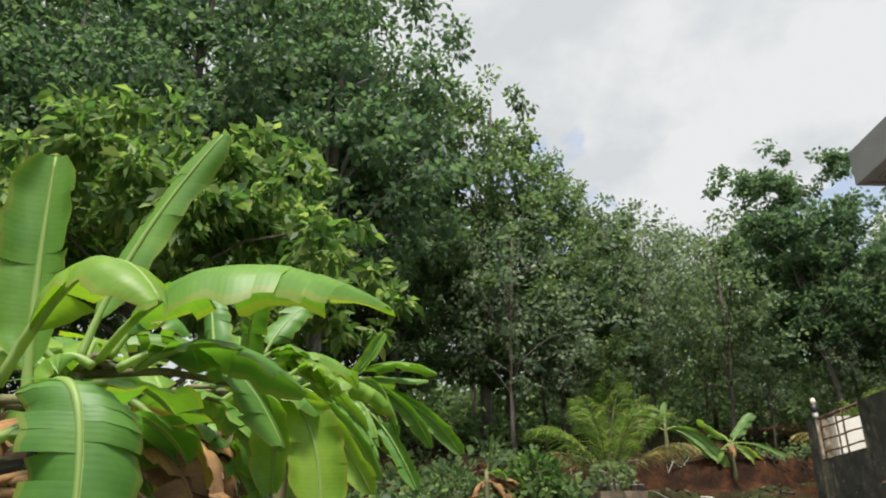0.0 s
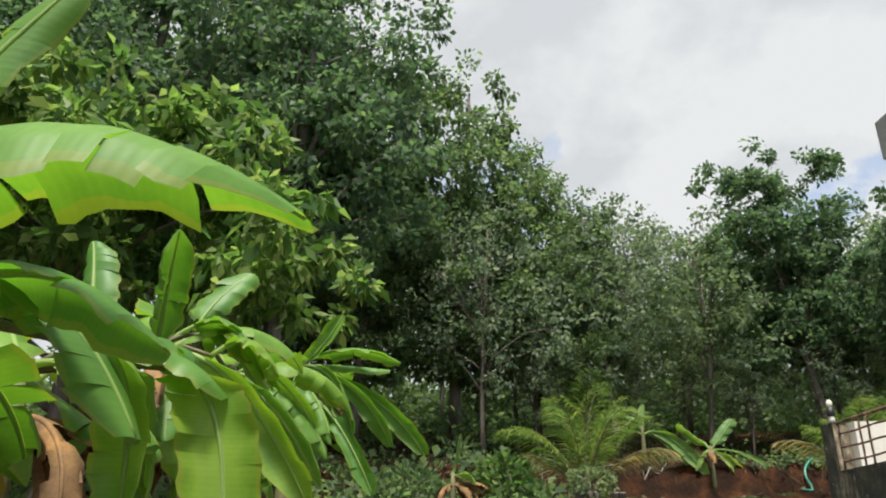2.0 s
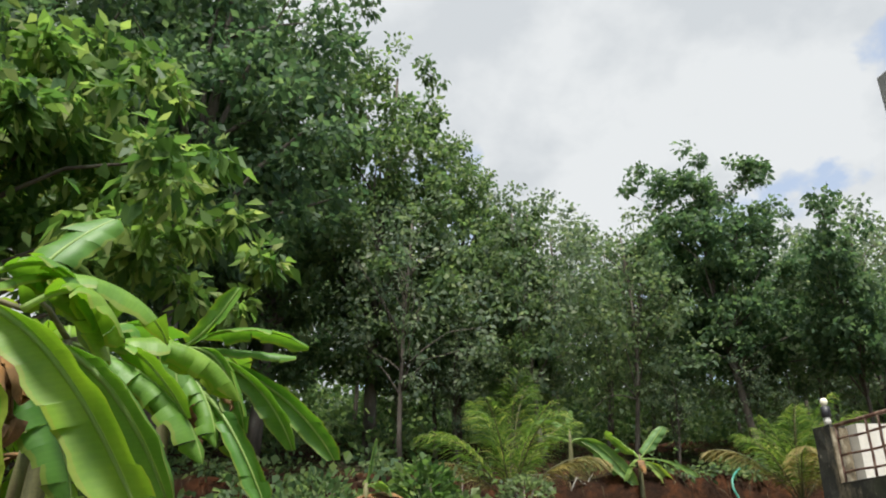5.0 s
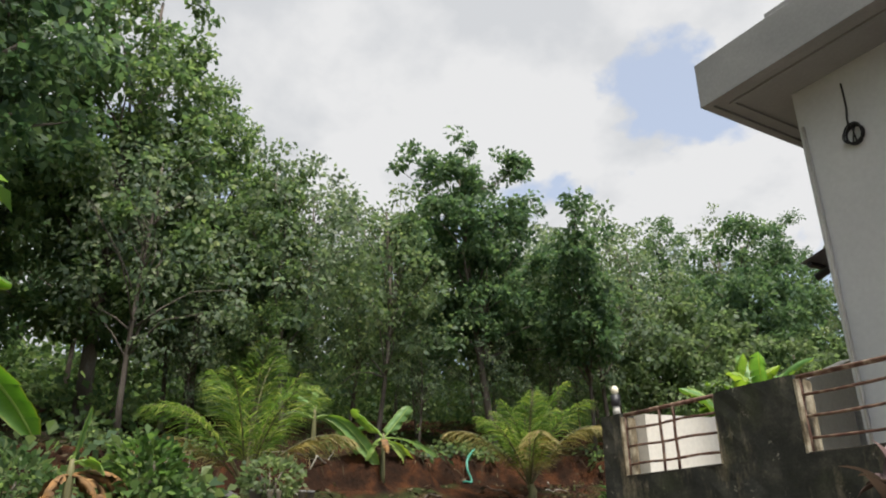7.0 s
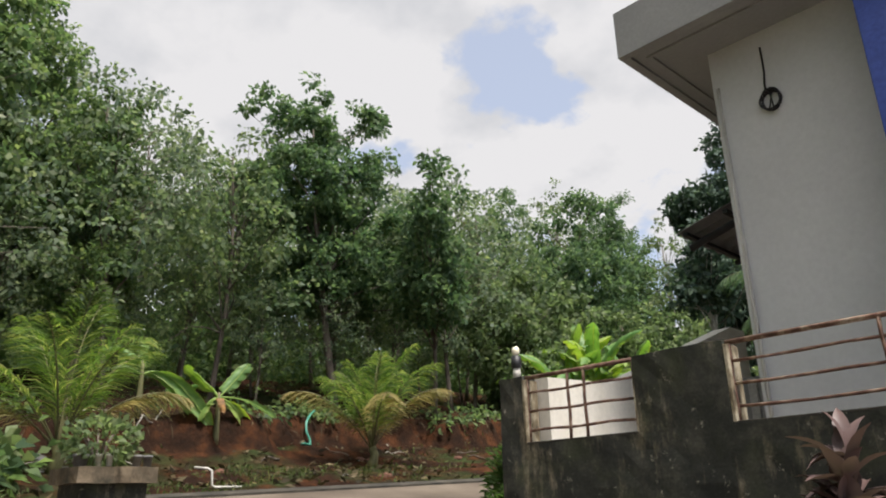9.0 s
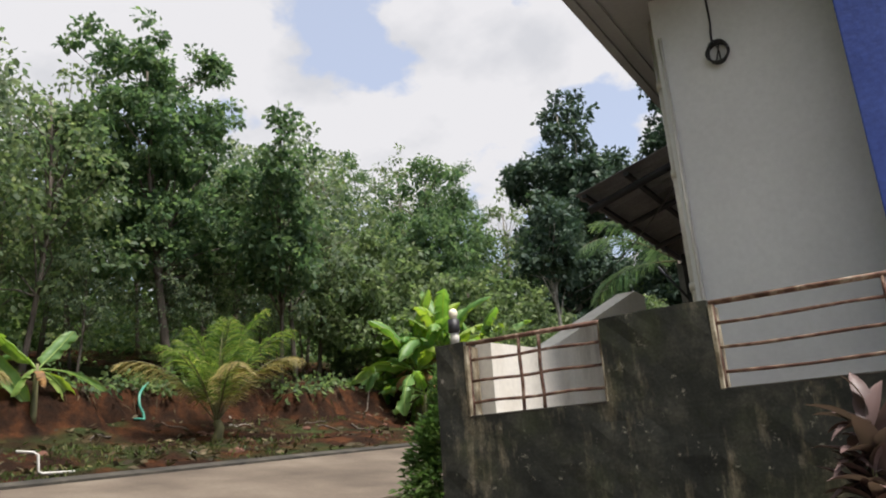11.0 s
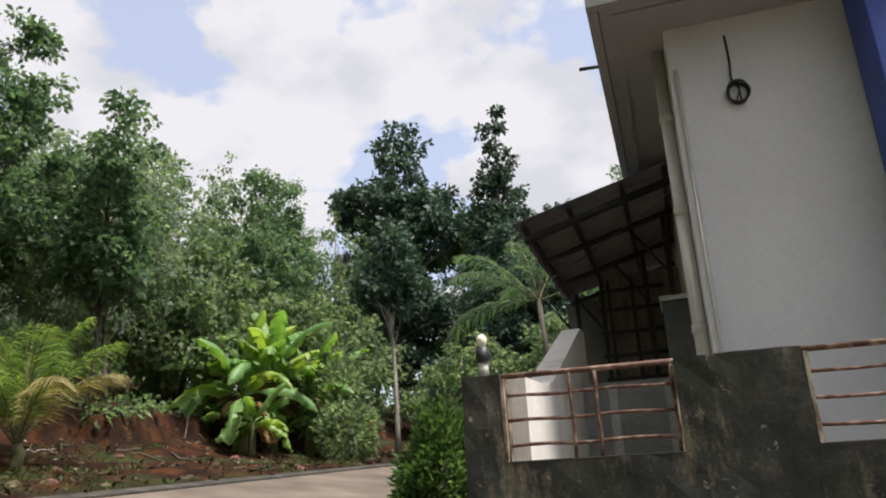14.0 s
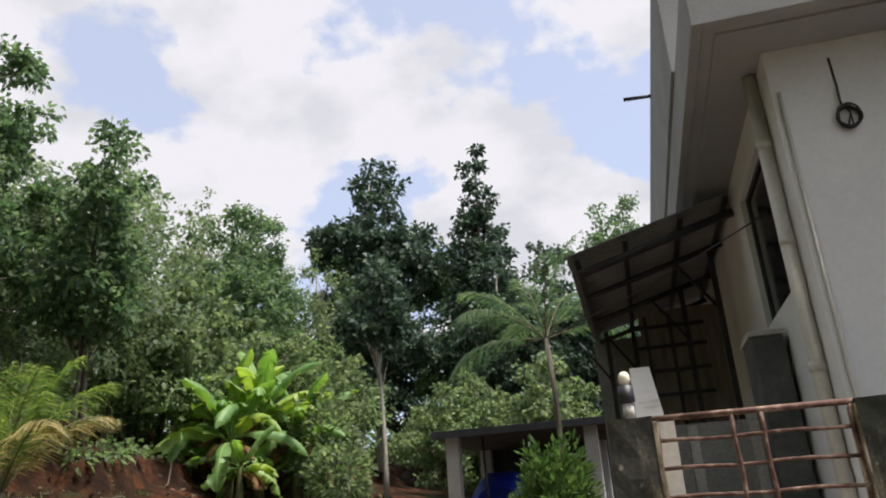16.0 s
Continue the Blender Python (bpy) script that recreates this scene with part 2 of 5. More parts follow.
M_WIRE = surface("black_cable", [(0.3, (0.015, 0.015, 0.018)), (0.7, (0.03, 0.03, 0.035))], 8, 60, 0.5)
M_BLUE = surface("blue_paint", [(0.3, (0.035, 0.07, 0.33)), (0.7, (0.06, 0.11, 0.45))], 2, 30, 0.6)
M_STEEL = surface("dark_steel", [(0.3, (0.02, 0.022, 0.028)), (0.7, (0.05, 0.05, 0.06))], 4, 40, 0.6, 0.3)
M_SHEET = surface("weathered_roof_sheet", [(0.3, (0.25, 0.25, 0.27)), (0.7, (0.40, 0.39, 0.40))], 2, 30, 0.65, 0.2)
M_PLANK = surface("brown_boards", [(0.3, (0.16, 0.135, 0.115)), (0.7, (0.30, 0.26, 0.225))], 3, 30, 0.85, stretch=(4, 4, 0.5))
M_TANK = surface("dark_tank_plaster", [(0.3, (0.05, 0.055, 0.055)), (0.7, (0.11, 0.115, 0.11))], 3, 30, 0.8)
M_DARK = surface("painted_interior_shade", [(0.3, (0.012, 0.012, 0.014)), (0.7, (0.03, 0.03, 0.03))], 2, 30, 0.8)
M_GLASS = surface("dark_window_glass", [(0.3, (0.01, 0.011, 0.014)), (0.7, (0.016, 0.017, 0.02))], 2, 5, 0.12, grain=0.05)
M_TARP = surface("blue_plastic_sheet", [(0.3, (0.01, 0.03, 0.42)), (0.7, (0.03, 0.07, 0.62))], 3, 30, 0.4)
M_LITTER = foliage("dry_leaf_litter", (0.035, 0.028, 0.018), (0.09, 0.068, 0.04), (0.2, 0.165, 0.105), 0.1, 0.8)
M_POT = surface("grey_pot", [(0.3, (0.12, 0.12, 0.12)), (0.7, (0.25, 0.24, 0.23))], 6, 50, 0.7)
M_BULB, _n, _l, _b = material("opal_glass", 0.25)
_b.inputs["Base Color"].default_value = (0.85, 0.80, 0.62, 1)
M_HOSE = surface("green_hose", [(0.3, (0.04, 0.22, 0.16)), (0.7, (0.09, 0.33, 0.25))], 9, 60, 0.4)
M_LATERITE = surface("laterite_block", [(0.3, (0.09, 0.04, 0.025)), (0.7, (0.18, 0.08, 0.05))], 4, 40, 0.9)


def mossy(name):
    """Black algae over old plaster, with pale patches that the rain has washed in streaks."""
    m, n, l, b = material(name, 0.92)
    base = ramp(n, l, noise_node(n, l, 3.0, 10, rough=0.7), [(0.32, (0.013, 0.0145, 0.0125)), (0.5, (0.028, 0.030, 0.024)), (0.68, (0.075, 0.072, 0.056))])
    wash = noise_node(n, l, 15.0, 8, stretch=(1.0, 1.0, 0.13), rough=0.65)
    broken = noise_node(n, l, 3.2, 9, stretch=(1.0, 1.0, 0.55), rough=0.72)
    both = mixc(n, l, 0.62, wash, broken)
    mask = ramp(n, l, both, [(0.515, (0, 0, 0)), (0.565, (0.35, 0.35, 0.35)), (0.63, (0.95, 0.95, 0.95))])
    pale = ramp(n, l, noise_node(n, l, 6, 5), [(0.35, (0.14, 0.12, 0.075)), (0.7, (0.33, 0.285, 0.21))])
    col = mixc(n, l, mask, base, pale)
    chips = ramp(n, l, noise_node(n, l, 8.5, 10, rough=0.75), [(0.61, (0, 0, 0)), (0.64, (0.85, 0.85, 0.85))])
    col = mixc(n, l, chips, col, (0.28, 0.26, 0.21))
    green = ramp(n, l, noise_node(n, l, 3.1, 5), [(0.52, (0, 0, 0)), (0.7, (0.45, 0.45, 0.45))])
    col = mixc(n, l, green, col, (0.045, 0.055, 0.02))
    f = noise_node(n, l, 55, 4)
    col = mixc(n, l, 1.0, col, ramp(n, l, f, [(0.3, (0.7,) * 3), (0.7, (1.15,) * 3)]), "MULTIPLY")
    l.new(col, b.inputs["Base Color"])
    bump(n, l, b, f, 0.2, 0.006)
    return m


M_MOSS = mossy("mossy_wall")


def soil(name):
    """Red laterite earth with litter and grass growing over it."""
    m, n, l, b = material(name, 0.95)
    earth = ramp(n, l, noise_node(n, l, 1.6, 9, rough=0.65), [(0.3, (0.012, 0.008, 0.006)), (0.5, (0.033, 0.016, 0.009)), (0.62, (0.076, 0.030, 0.013)), (0.78, (0.125, 0.054, 0.024))])
    grass = ramp(n, l, noise_node(n, l, 2.5, 6), [(0.3, (0.022, 0.034, 0.012)), (0.7, (0.055, 0.075, 0.024))])
    g_ = n.new("ShaderNodeNewGeometry")
    sp = n.new("ShaderNodeSeparateXYZ"); l.new(g_.outputs["True Normal"], sp.inputs[0])
    flat = ramp(n, l, sp.outputs[2], [(0.78, (0, 0, 0)), (0.93, (1, 1, 1))])
    cover = ramp(n, l, noise_node(n, l, 0.45, 6), [(0.50, (0, 0, 0)), (0.64, (1, 1, 1))])
    l.new(mixc(n, l, mixc(n, l, 1.0, flat, cover, "MULTIPLY"), earth, grass), b.inputs["Base Color"])
    b.inputs["Specular IOR Level"].default_value = 0.1
    bump(n, l, b, noise_node(n, l, 9, 9, rough=0.7), 1.0, 0.12)
    return m


M_SOIL = soil("red_earth")

# ---------------------------------------------------------------- mesh helpers


def mesh_from(name, verts, faces, mats, smooth=False):
    me = bpy.data.meshes.new(name)
    me.from_pydata([tuple(v) for v in verts], [], faces)
    for m in mats if isinstance(mats, (list, tuple)) else [mats]:
        me.materials.append(m)
    if smooth:
        me.polygons.foreach_set("use_smooth", [True] * len(me.polygons))
    me.update()
    return me


def thing(name, at_, label, category, group="", kind="", rz=0.0):
    e = new(name)
    e.empty_display_size = 0.1
    e.matrix_world = pose(*at_, 0, 0, rz)
    return tagged(e, label, category, group, kind)


def part(name, bm, mat, parent, label="", smooth=False):
    """Links a bmesh (or a ready mesh) as one object under a thing or a part; its coordinates are the parent's."""
    if isinstance(bm, bmesh.types.BMesh):
        me = bpy.data.meshes.new(name)
        bm.to_mesh(me)
        bm.free()
        me.materials.append(mat)
        if smooth:
            me.polygons.foreach_set("use_smooth", [True] * len(me.polygons))
    else:
        me = bm
    ob = new(name, me)
    ob.parent = parent
    return tagged(ob, label)


def box(bm, x0, x1, y0, y1, z0, z1, bevel=0.0):
    r = bmesh.ops.create_cube(bm, size=1)
    for v in r["verts"]:
        v.co = Vector((x0 + (v.co.x + 0.5) * (x1 - x0), y0 + (v.co.y + 0.5) * (y1 - y0), z0 + (v.co.z + 0.5) * (z1 - z0)))
    if bevel:
        es = list({e for v in r["verts"] for e in v.link_edges})
        bmesh.ops.bevel(bm, geom=es, offset=bevel, segments=2, affect="EDGES", profile=0.6)
    return bm


def boxed(x0, x1, y0, y1, z0, z1, bevel=0.0):
    return box(bmesh.new(), x0, x1, y0, y1, z0, z1, bevel)


def tube_data(pts, radii, sides=8):
    """Verts and faces of a tapered tube along a line of points."""
    verts, faces = [], []
    pts = [Vector(p) for p in pts]
    up = Vector((0.31, 0.2, 0.93))
    for i, p in enumerate(pts):
        d = (pts[min(i + 1, len(pts) - 1)] - pts[max(i - 1, 0)]).normalized()
        a = d.cross(up if abs(d.dot(up)) < 0.95 else Vector((1, 0, 0))).normalized()
        b = d.cross(a)
        for k in range(sides):
            t = 2 * math.pi * k / sides
            verts.append(p + (a * math.cos(t) + b * math.sin(t)) * radii[i])
    for i in range(len(pts) - 1):
        for k in range(sides):
            k2 = (k + 1) % sides
            faces.append((i * sides + k, i * sides + k2, (i + 1) * sides + k2, (i + 1) * sides + k))
    faces.append(tuple(range(sides - 1, -1, -1)))
    faces.append(tuple((len(pts) - 1) * sides + k for k in range(sides)))
    return verts, faces


def tubes(name, runs, mat, sides=8):
    verts, faces = [], []
    for pts, radii in runs:
        v, f = tube_data(pts, radii, sides)
        o = len(verts)
        verts += v
        faces += [tuple(i + o for i in q) for q in f]
    return mesh_from(name, verts, faces, mat, True)


def bar(a, b, r, sides=8):
    return [([a, b], [r, r])]


def leaf_mesh(name, pos, axis, length, width, mat, rng, droop=0.25):
    """Many small folded leaves in one mesh: pos and axis are N x 3, length and width N."""
    n = len(pos)
    axis = axis / np.maximum(np.linalg.norm(axis, axis=1, keepdims=True), 1e-6)
    rnd = rng.normal(size=(n, 3))
    side = np.cross(axis, rnd)
    side /= np.maximum(np.linalg.norm(side, axis=1, keepdims=True), 1e-6)
    nor = np.cross(side, axis)
    L, W = length[:, None], width[:, None]
    v = np.empty((n, 4, 3))
    v[:, 0] = pos
    v[:, 1] = pos + axis * L * 0.5 + side * W * 0.5 + nor * W * 0.16
    v[:, 2] = pos + axis * L - nor * L * 0.05 - np.array([0, 0, 1.0]) * L * droop
    v[:, 3] = pos + axis * L * 0.5 - side * W * 0.5 + nor * W * 0.16
    me = bpy.data.meshes.new(name)
    me.vertices.add(4 * n)
    me.vertices.foreach_set("co", v.reshape(-1).astype(np.float32))
    me.loops.add(4 * n)
    me.loops.foreach_set("vertex_index", np.arange(4 * n, dtype=np.int32))
    me.polygons.add(n)
    me.polygons.foreach_set("loop_start", np.arange(0, 4 * n, 4, dtype=np.int32))
    me.materials.append(mat)
    me.update(calc_edges=True)
    return me


# ---------------------------------------------------------------- ground


def smooth01(a, b, x):
    t = min(1.0, max(0.0, (x - a) / (b - a)))
    return t * t * (3 - 2 * t)


def road_z(x, y):
    """The even slope of the drive and the road: it climbs towards -x and a little towards +y."""
    xc = max(-70.0, min(30.0, x))
    yc = max(-60.0, min(70.0, y))
    return 0.03 + 0.1375 * (7.07 - xc) + 0.045 * yc


def ground_z(x, y):
    z = road_z(x, y) - 0.03
    edge = -16.0 - 0.6 * math.sin(y * 0.6) - 0.3 * math.sin(y * 1.7 + 1) - 0.5 * noise.noise((y * 1.9, 2.0, x * 0.6))
    over = edge - x
    z += (1.08 + 0.3 * noise.noise((y * 0.5, 5.0, 0.0))) * (0.3 * smooth01(-1.6, 0.0, over) + 0.7 * smooth01(0.0, 0.35, over)) + 0.12 * max(0.0, min(10.0, over - 0.4))
    if -10.3 < x < 4.4 and -60 < y < 60:
        return z
    rough_ = 0.16 if x < -10.3 else 0.04
    return z + rough_ * noise.noise((x * 0.7, y * 0.7, 0.0)) + 0.6 * rough_ * noise.noise((x * 2.3, y * 2.3, 3.0))


def span(a, b, step):
    return [a + i * step for i in range(int((b - a) / step) + 1)]


def build_ground():
    xs = [-420, -250, -150, -100] + span(-72, -26, 2.0) + span(-25, -9, 0.25) + span(-8, 12, 1.0) + [16, 22, 30, 50, 90, 160, 300, 420]
    ys = [-420, -250, -150, -90] + span(-60, -12, 4.0) + span(-10, 34, 0.4) + span(36, 72, 4.0) + [90, 150, 250, 420]
    verts = [(x, y, ground_z(x, y)) for x in xs for y in ys]
    ny = len(ys)
    faces = [(i * ny + j, (i + 1) * ny + j, (i + 1) * ny + j + 1, i * ny + j + 1) for i in range(len(xs) - 1) for j in range(ny - 1)]
    tagged(new("ground", mesh_from("ground", verts, faces, M_SOIL, True)), "red laterite earth slope with patchy grass", "ground", kind="structure")


def strip(name, x0, x1, y0, y1, nx, ny, lift, depth, mat):
    """A paved sheet with thickness that follows the slope."""
    verts, faces = [], []
    for i in range(nx + 1):
        for j in range(ny + 1):
            x, y = x0 + (x1 - x0) * i / nx, y0 + (y1 - y0) * j / ny
            verts.append((x, y, road_z(x, y) + lift))
    m = ny + 1
    faces = [(i * m + j, (i + 1) * m + j, (i + 1) * m + j + 1, i * m + j + 1) for i in range(nx) for j in range(ny)]
    rim = [i * m for i in range(nx + 1)] + [nx * m + j for j in range(1, ny + 1)] + [i * m + ny for i in range(nx - 1, -1, -1)] + [j for j in range(ny - 1, 0, -1)]
    o = len(verts)
    verts += [(verts[k][0], verts[k][1], verts[k][2] - depth) for k in rim]
    for k in range(len(rim)):
        k2 = (k + 1) % len(rim)
        faces.append((rim[k], o + k, o + k2, rim[k2]))
    return mesh_from(name, verts, faces, mat)


build_ground()
tagged(new("road", strip("road", -9.85, -5.9, -40, 60, 6, 60, 0.0, 0.25, M_CONCRETE)), "sunlit pale concrete road beside an earth verge", "road", kind="structure")
tagged(new("drive", strip("drive", -5.88, 9.0, -1.6, 4.0, 20, 8, 0.0, 0.2, M_CONCRETE)), "sloping pale concrete drive along the wall", "drive", kind="structure")
tagged(new("kerb", strip("kerb", -10.25, -9.87, -40, 60, 1, 100, 0.035, 0.3, M_KERB)), "dark damp broken concrete kerb along the road", "kerb", kind="structure")

# unseen pale floors, added to bounce light up the lower walls
tagged(new("yard_bounce_floor", strip("yard_bounce_floor", -2.2, 7.4, 4.80, 5.96, 10, 2, 0.02, 0.2, M_BOUNCE)), "added unseen pale paving that bounces light onto the house wall", "paving", kind="structure")
tagged(new("side_bounce_floor", strip("side_bounce_floor", -2.2, -1.16, 5.98, 12.8, 2, 8, 0.02, 0.2, M_BOUNCE)), "added unseen pale paving that bounces light beside the house", "paving", kind="structure")

# ---------------------------------------------------------------- house


def house():
    h = thing("house", (0, 0, 0), "white rendered house with a grey flat overhanging roof", "house")
    X0, X1, Y0, Y1, ZT, ZB = -1.04, 7.5, 5.98, 15.5, 6.30, 0.4
    W = 0.22
    part("wall", boxed(X0, X1, Y0, Y0 + W, ZB, ZT), M_WALL, h)
    bm = bmesh.new()                                   # side wall round the window
    wy0, wy1, wz0, wz1 = 6.88, 8.25, 4.52, 5.93
    for y0, y1, z0, z1 in ((Y0 + W, wy0, ZB, ZT), (wy1, Y1, ZB, ZT), (wy0, wy1, ZB, wz0), (wy0, wy1, wz1, ZT)):
        box(bm, X0, X0 + W, y0, y1, z0, z1)
    part("side_wall", bm, M_WALL, h)
    part("back_wall", boxed(X0, X1, Y1, Y1 + W, ZB, ZT), M_WALL, h)
    part("end_wall", boxed(X1 - W, X1, Y0 + W, Y1, ZB, ZT), M_WALL, h)
    win = part("window", boxed(X0 + 0.08, X0 + 0.11, wy0 + 0.04, wy1 - 0.04, wz0 + 0.04, wz1 - 0.04), M_GLASS, h, "dark window pane in the side wall")
    bm = bmesh.new()
    for y0, y1, z0, z1 in ((wy0, wy0 + 0.05, wz0, wz1), (wy1 - 0.05, wy1, wz0, wz1), (wy0, wy1, wz0, wz0 + 0.05), (wy0, wy1, wz1 - 0.05, wz1)):
        box(bm, X0 + 0.06, X0 + 0.13, y0, y1, z0, z1, 0.004)
    part("window_frame", bm, M_STEEL, win)
    # the roof slab: soffit with a drip groove, a fascia all round, a parapet set back
    e0, f0 = -1.62, 5.37
    part("soffit", boxed(e0 + 0.09, X1, f0 + 0.09, Y1 + 0.5, ZT, ZT + 0.10), M_SOFFIT, h)
    bm = bmesh.new()
    box(bm, e0, X1 + 0.4, f0, f0 + 0.085, ZT - 0.02, ZT + 0.48, 0.006)
    box(bm, e0, e0 + 0.085, f0 + 0.085, Y1 + 0.6, ZT - 0.02, ZT + 0.48, 0.006)
    part("fascia", bm, M_FASCIA, h)
    bm = bmesh.new()
    box(bm, e0 + 0.19, X1, f0 + 0.19, f0 + 0.23, ZT - 0.02, ZT + 0.002)
    box(bm, e0 + 0.19, e0 + 0.23, f0 + 0.23, Y1, ZT - 0.02, ZT + 0.002)
    part("drip_moulding", bm, M_FASCIA, h)
    part("roof", boxed(e0 + 0.085, X1 + 0.4, f0 + 0.085, Y1 + 0.6, ZT + 0.10, ZT + 0.40), M_SOFFIT, h)
    bm = bmesh.new()
    box(bm, e0 - 0.03, X1, 6.8, 6.95, ZT + 0.482, ZT + 1.75, 0.01)
    box(bm, e0 - 0.03, e0 + 0.12, 6.952, Y1 + 0.6, ZT + 0.482, ZT + 1.75, 0.01)
    part("parapet", bm, M_FASCIA, h)
    part("column", boxed(0.33, 0.75, 5.45, 5.94, 0.4, ZT - 0.004, 0.01), M_BLUE, h, "blue painted corner column")
    part("spout", tubes("spout", bar((-2.0, 9.3, 8.02), (-1.6, 9.3, 8.0), 0.025), M_STEEL), None, h, "short rain spout pipe")
    # rain pipe down the corner, with its collars
    runs = [([(-1.10, 6.31, ZT - 0.02), (-1.10, 6.31, 1.4)], [0.055, 0.055])]
    pipe = part("downpipe", tubes("downpipe", runs, M_PVC, 14), None, h, "white plastic rain pipe with collars")
    for z in (5.60, 4.75, 3.75, 2.7):
        part("collar", tubes("collar", [([(-1.10, 6.31, z), (-1.10, 6.31, z + 0.07)], [0.064, 0.064])], M_PVC, 14), None, pipe)
    runs = [([(-0.985, 5.955, ZT - 0.4), (-0.985, 5.955, 1.4)], [0.016, 0.016])]
    part("conduit", tubes("conduit", runs, M_PVC, 8), None, h, "thin plastic conduit")


house()


def cable_coil():
    c = thing("cable_coil", (-0.545, 5.955, 5.60), "coil of black cable hanging on the white wall", "cable")
    rng = random.Random(4)
    runs = []
    for k in range(5):
        r0, oz = 0.075 + 0.012 * rng.random(), rng.uniform(-0.01, 0.01)
        pts = [((r0 + 0.006 * math.sin(3 * a + k)) * math.cos(a), -0.012 * k + 0.02, oz + (r0 + 0.01) * math.sin(a)) for a in [2 * math.pi * i / 22 for i in range(23)]]
        runs.append((pts, [0.008] * 23))
    part("loops", tubes("loops", runs, M_WIRE, 6), None, c)
    runs = [([(0.075 * math.cos(a), 0.0, 0.085 * math.sin(a)), (0.01, -0.02, 0.01 * a), (-0.075 * math.cos(a), -0.01, -0.085 * math.sin(a))], [0.007] * 3) for a in (1.3, 1.75)]
    part("crossing_strands", tubes("crossing_strands", runs, M_WIRE, 6), None, c)
    part("lead", tubes("lead", [([(-0.03, 0.0, 0.08), (-0.03, 0.0, 0.17), (-0.02, 0.012, 0.27), (-0.02, 0.02, 0.40), (-0.022, 0.022, 0.54)], [0.009] * 5)], M_WIRE, 6), None, c)


cable_coil()

# ---------------------------------------------------------------- compound wall with rails
FY0, FY1, SILL, TOP = 4.62, 4.78, 2.82, 3.345
OPENINGS = [(-2.375, -1.345), (-0.662, 1.25), (1.95, 3.9), (4.6, 6.5)]


def worn(bm, amp=0.009):
    """Old plaster: the faces cut up and let out of true by a few millimetres."""
    for axis, step in ((0, 0.12), (2, 0.12), (1, 0.08)):
        run = [e for e in bm.edges if abs((e.verts[0].co - e.verts[1].co)[axis]) > 0.1]
        if run:
            ln = max(abs((e.verts[0].co - e.verts[1].co)[axis]) for e in run)
            bmesh.ops.subdivide_edges(bm, edges=run, cuts=max(1, min(80, int(ln / step))), use_grid_fill=True)
    for v in bm.verts:
        v.co += Vector([amp * (noise.noise(v.co * 3.1 + Vector((k * 7.3, 0, 0))) + 0.7 * noise.noise(v.co * 9.0 + Vector((0, k * 5.1, 0)))) for k in range(3)])
    return bm


def compound_wall():
    w = thing("compound_wall", (0, 0, 0), "old plastered boundary wall black with algae", "wall", kind="structure")
    x = -2.62
    edges = [x] + [v for o in OPENINGS for v in o] + [7.6]
    for a, b in zip(edges[0::2], edges[1::2]):
        bm = worn(boxed(a, b, FY0, FY1, SILL - 0.02, TOP))
        part("pier", bm, M_MOSS, w)
    for a, b in OPENINGS:
        part("jamb", boxed(a + 0.001, a + 0.024, FY0 - 0.003, FY1 + 0.003, SILL + 0.001, TOP - 0.03, 0.004), M_PEEL, w, "pale worn plaster edge")
        part("jamb", boxed(b - 0.012, b - 0.001, FY0 - 0.003, FY1 + 0.003, SILL + 0.001, TOP - 0.03, 0.003), M_PEEL, w, "pale worn plaster edge")
        part("sill", boxed(a + 0.025, b - 0.013, FY0 - 0.004, FY1 + 0.003, SILL - 0.008, SILL + 0.006, 0.003), M_KERB, w)
    part("base", worn(boxed(x + 0.004, 7.59, FY0 - 0.004, FY1 + 0.004, 0.0, SILL - 0.004)), M_MOSS, w)


compound_wall()


def railing(x0, x1, uprights, label):
    r = thing("railing", (x0, 0.5 * (FY0 + FY1) - 0.03, SILL), label, "railing", "railings of the wall")
    L, H = x1 - x0, TOP - SILL
    part("top_rail", tubes("top_rail", bar((0.0, 0, H - 0.012), (L, 0, H - 0.012), 0.018, 8), M_RUST), None, r)
    for f in (0.20, 0.48, 0.76):
        part("rail", tubes("rail", [([(0.01 + (L - 0.02) * q / 8, 0.004 * math.sin(q * 2.3 + f * 9 + L), H * (1 - f) - 0.03 + 0.005 * math.sin(q * 1.4 + f * 20 + L * 3)) for q in range(9)], [0.011 + 0.0012 * math.sin(q * 3.1 + f * 7) for q in range(9)])], M_RUST, 8), None, r)
    for u in [0.02, *uprights, L - 0.02]:
        part("upright", tubes("upright", [([(u + 0.004 * math.sin(q * 1.7 + u * 11), -0.004, (H - 0.02) * q / 5) for q in range(6)], [0.012] * 6)], M_RUST, 8), None, r)


railing(*OPENINGS[0], [0.42, 0.57], "rusty red-brown pipe railing with two middle bars")
railing(*OPENINGS[1], [0.92, 1.4], "rusty red-brown pipe railing in the wall")
railing(*OPENINGS[2], [0.9], "rusty red-brown pipe railing in the wall")
railing(*OPENINGS[3], [0.9], "rusty red-brown pipe railing in the wall")


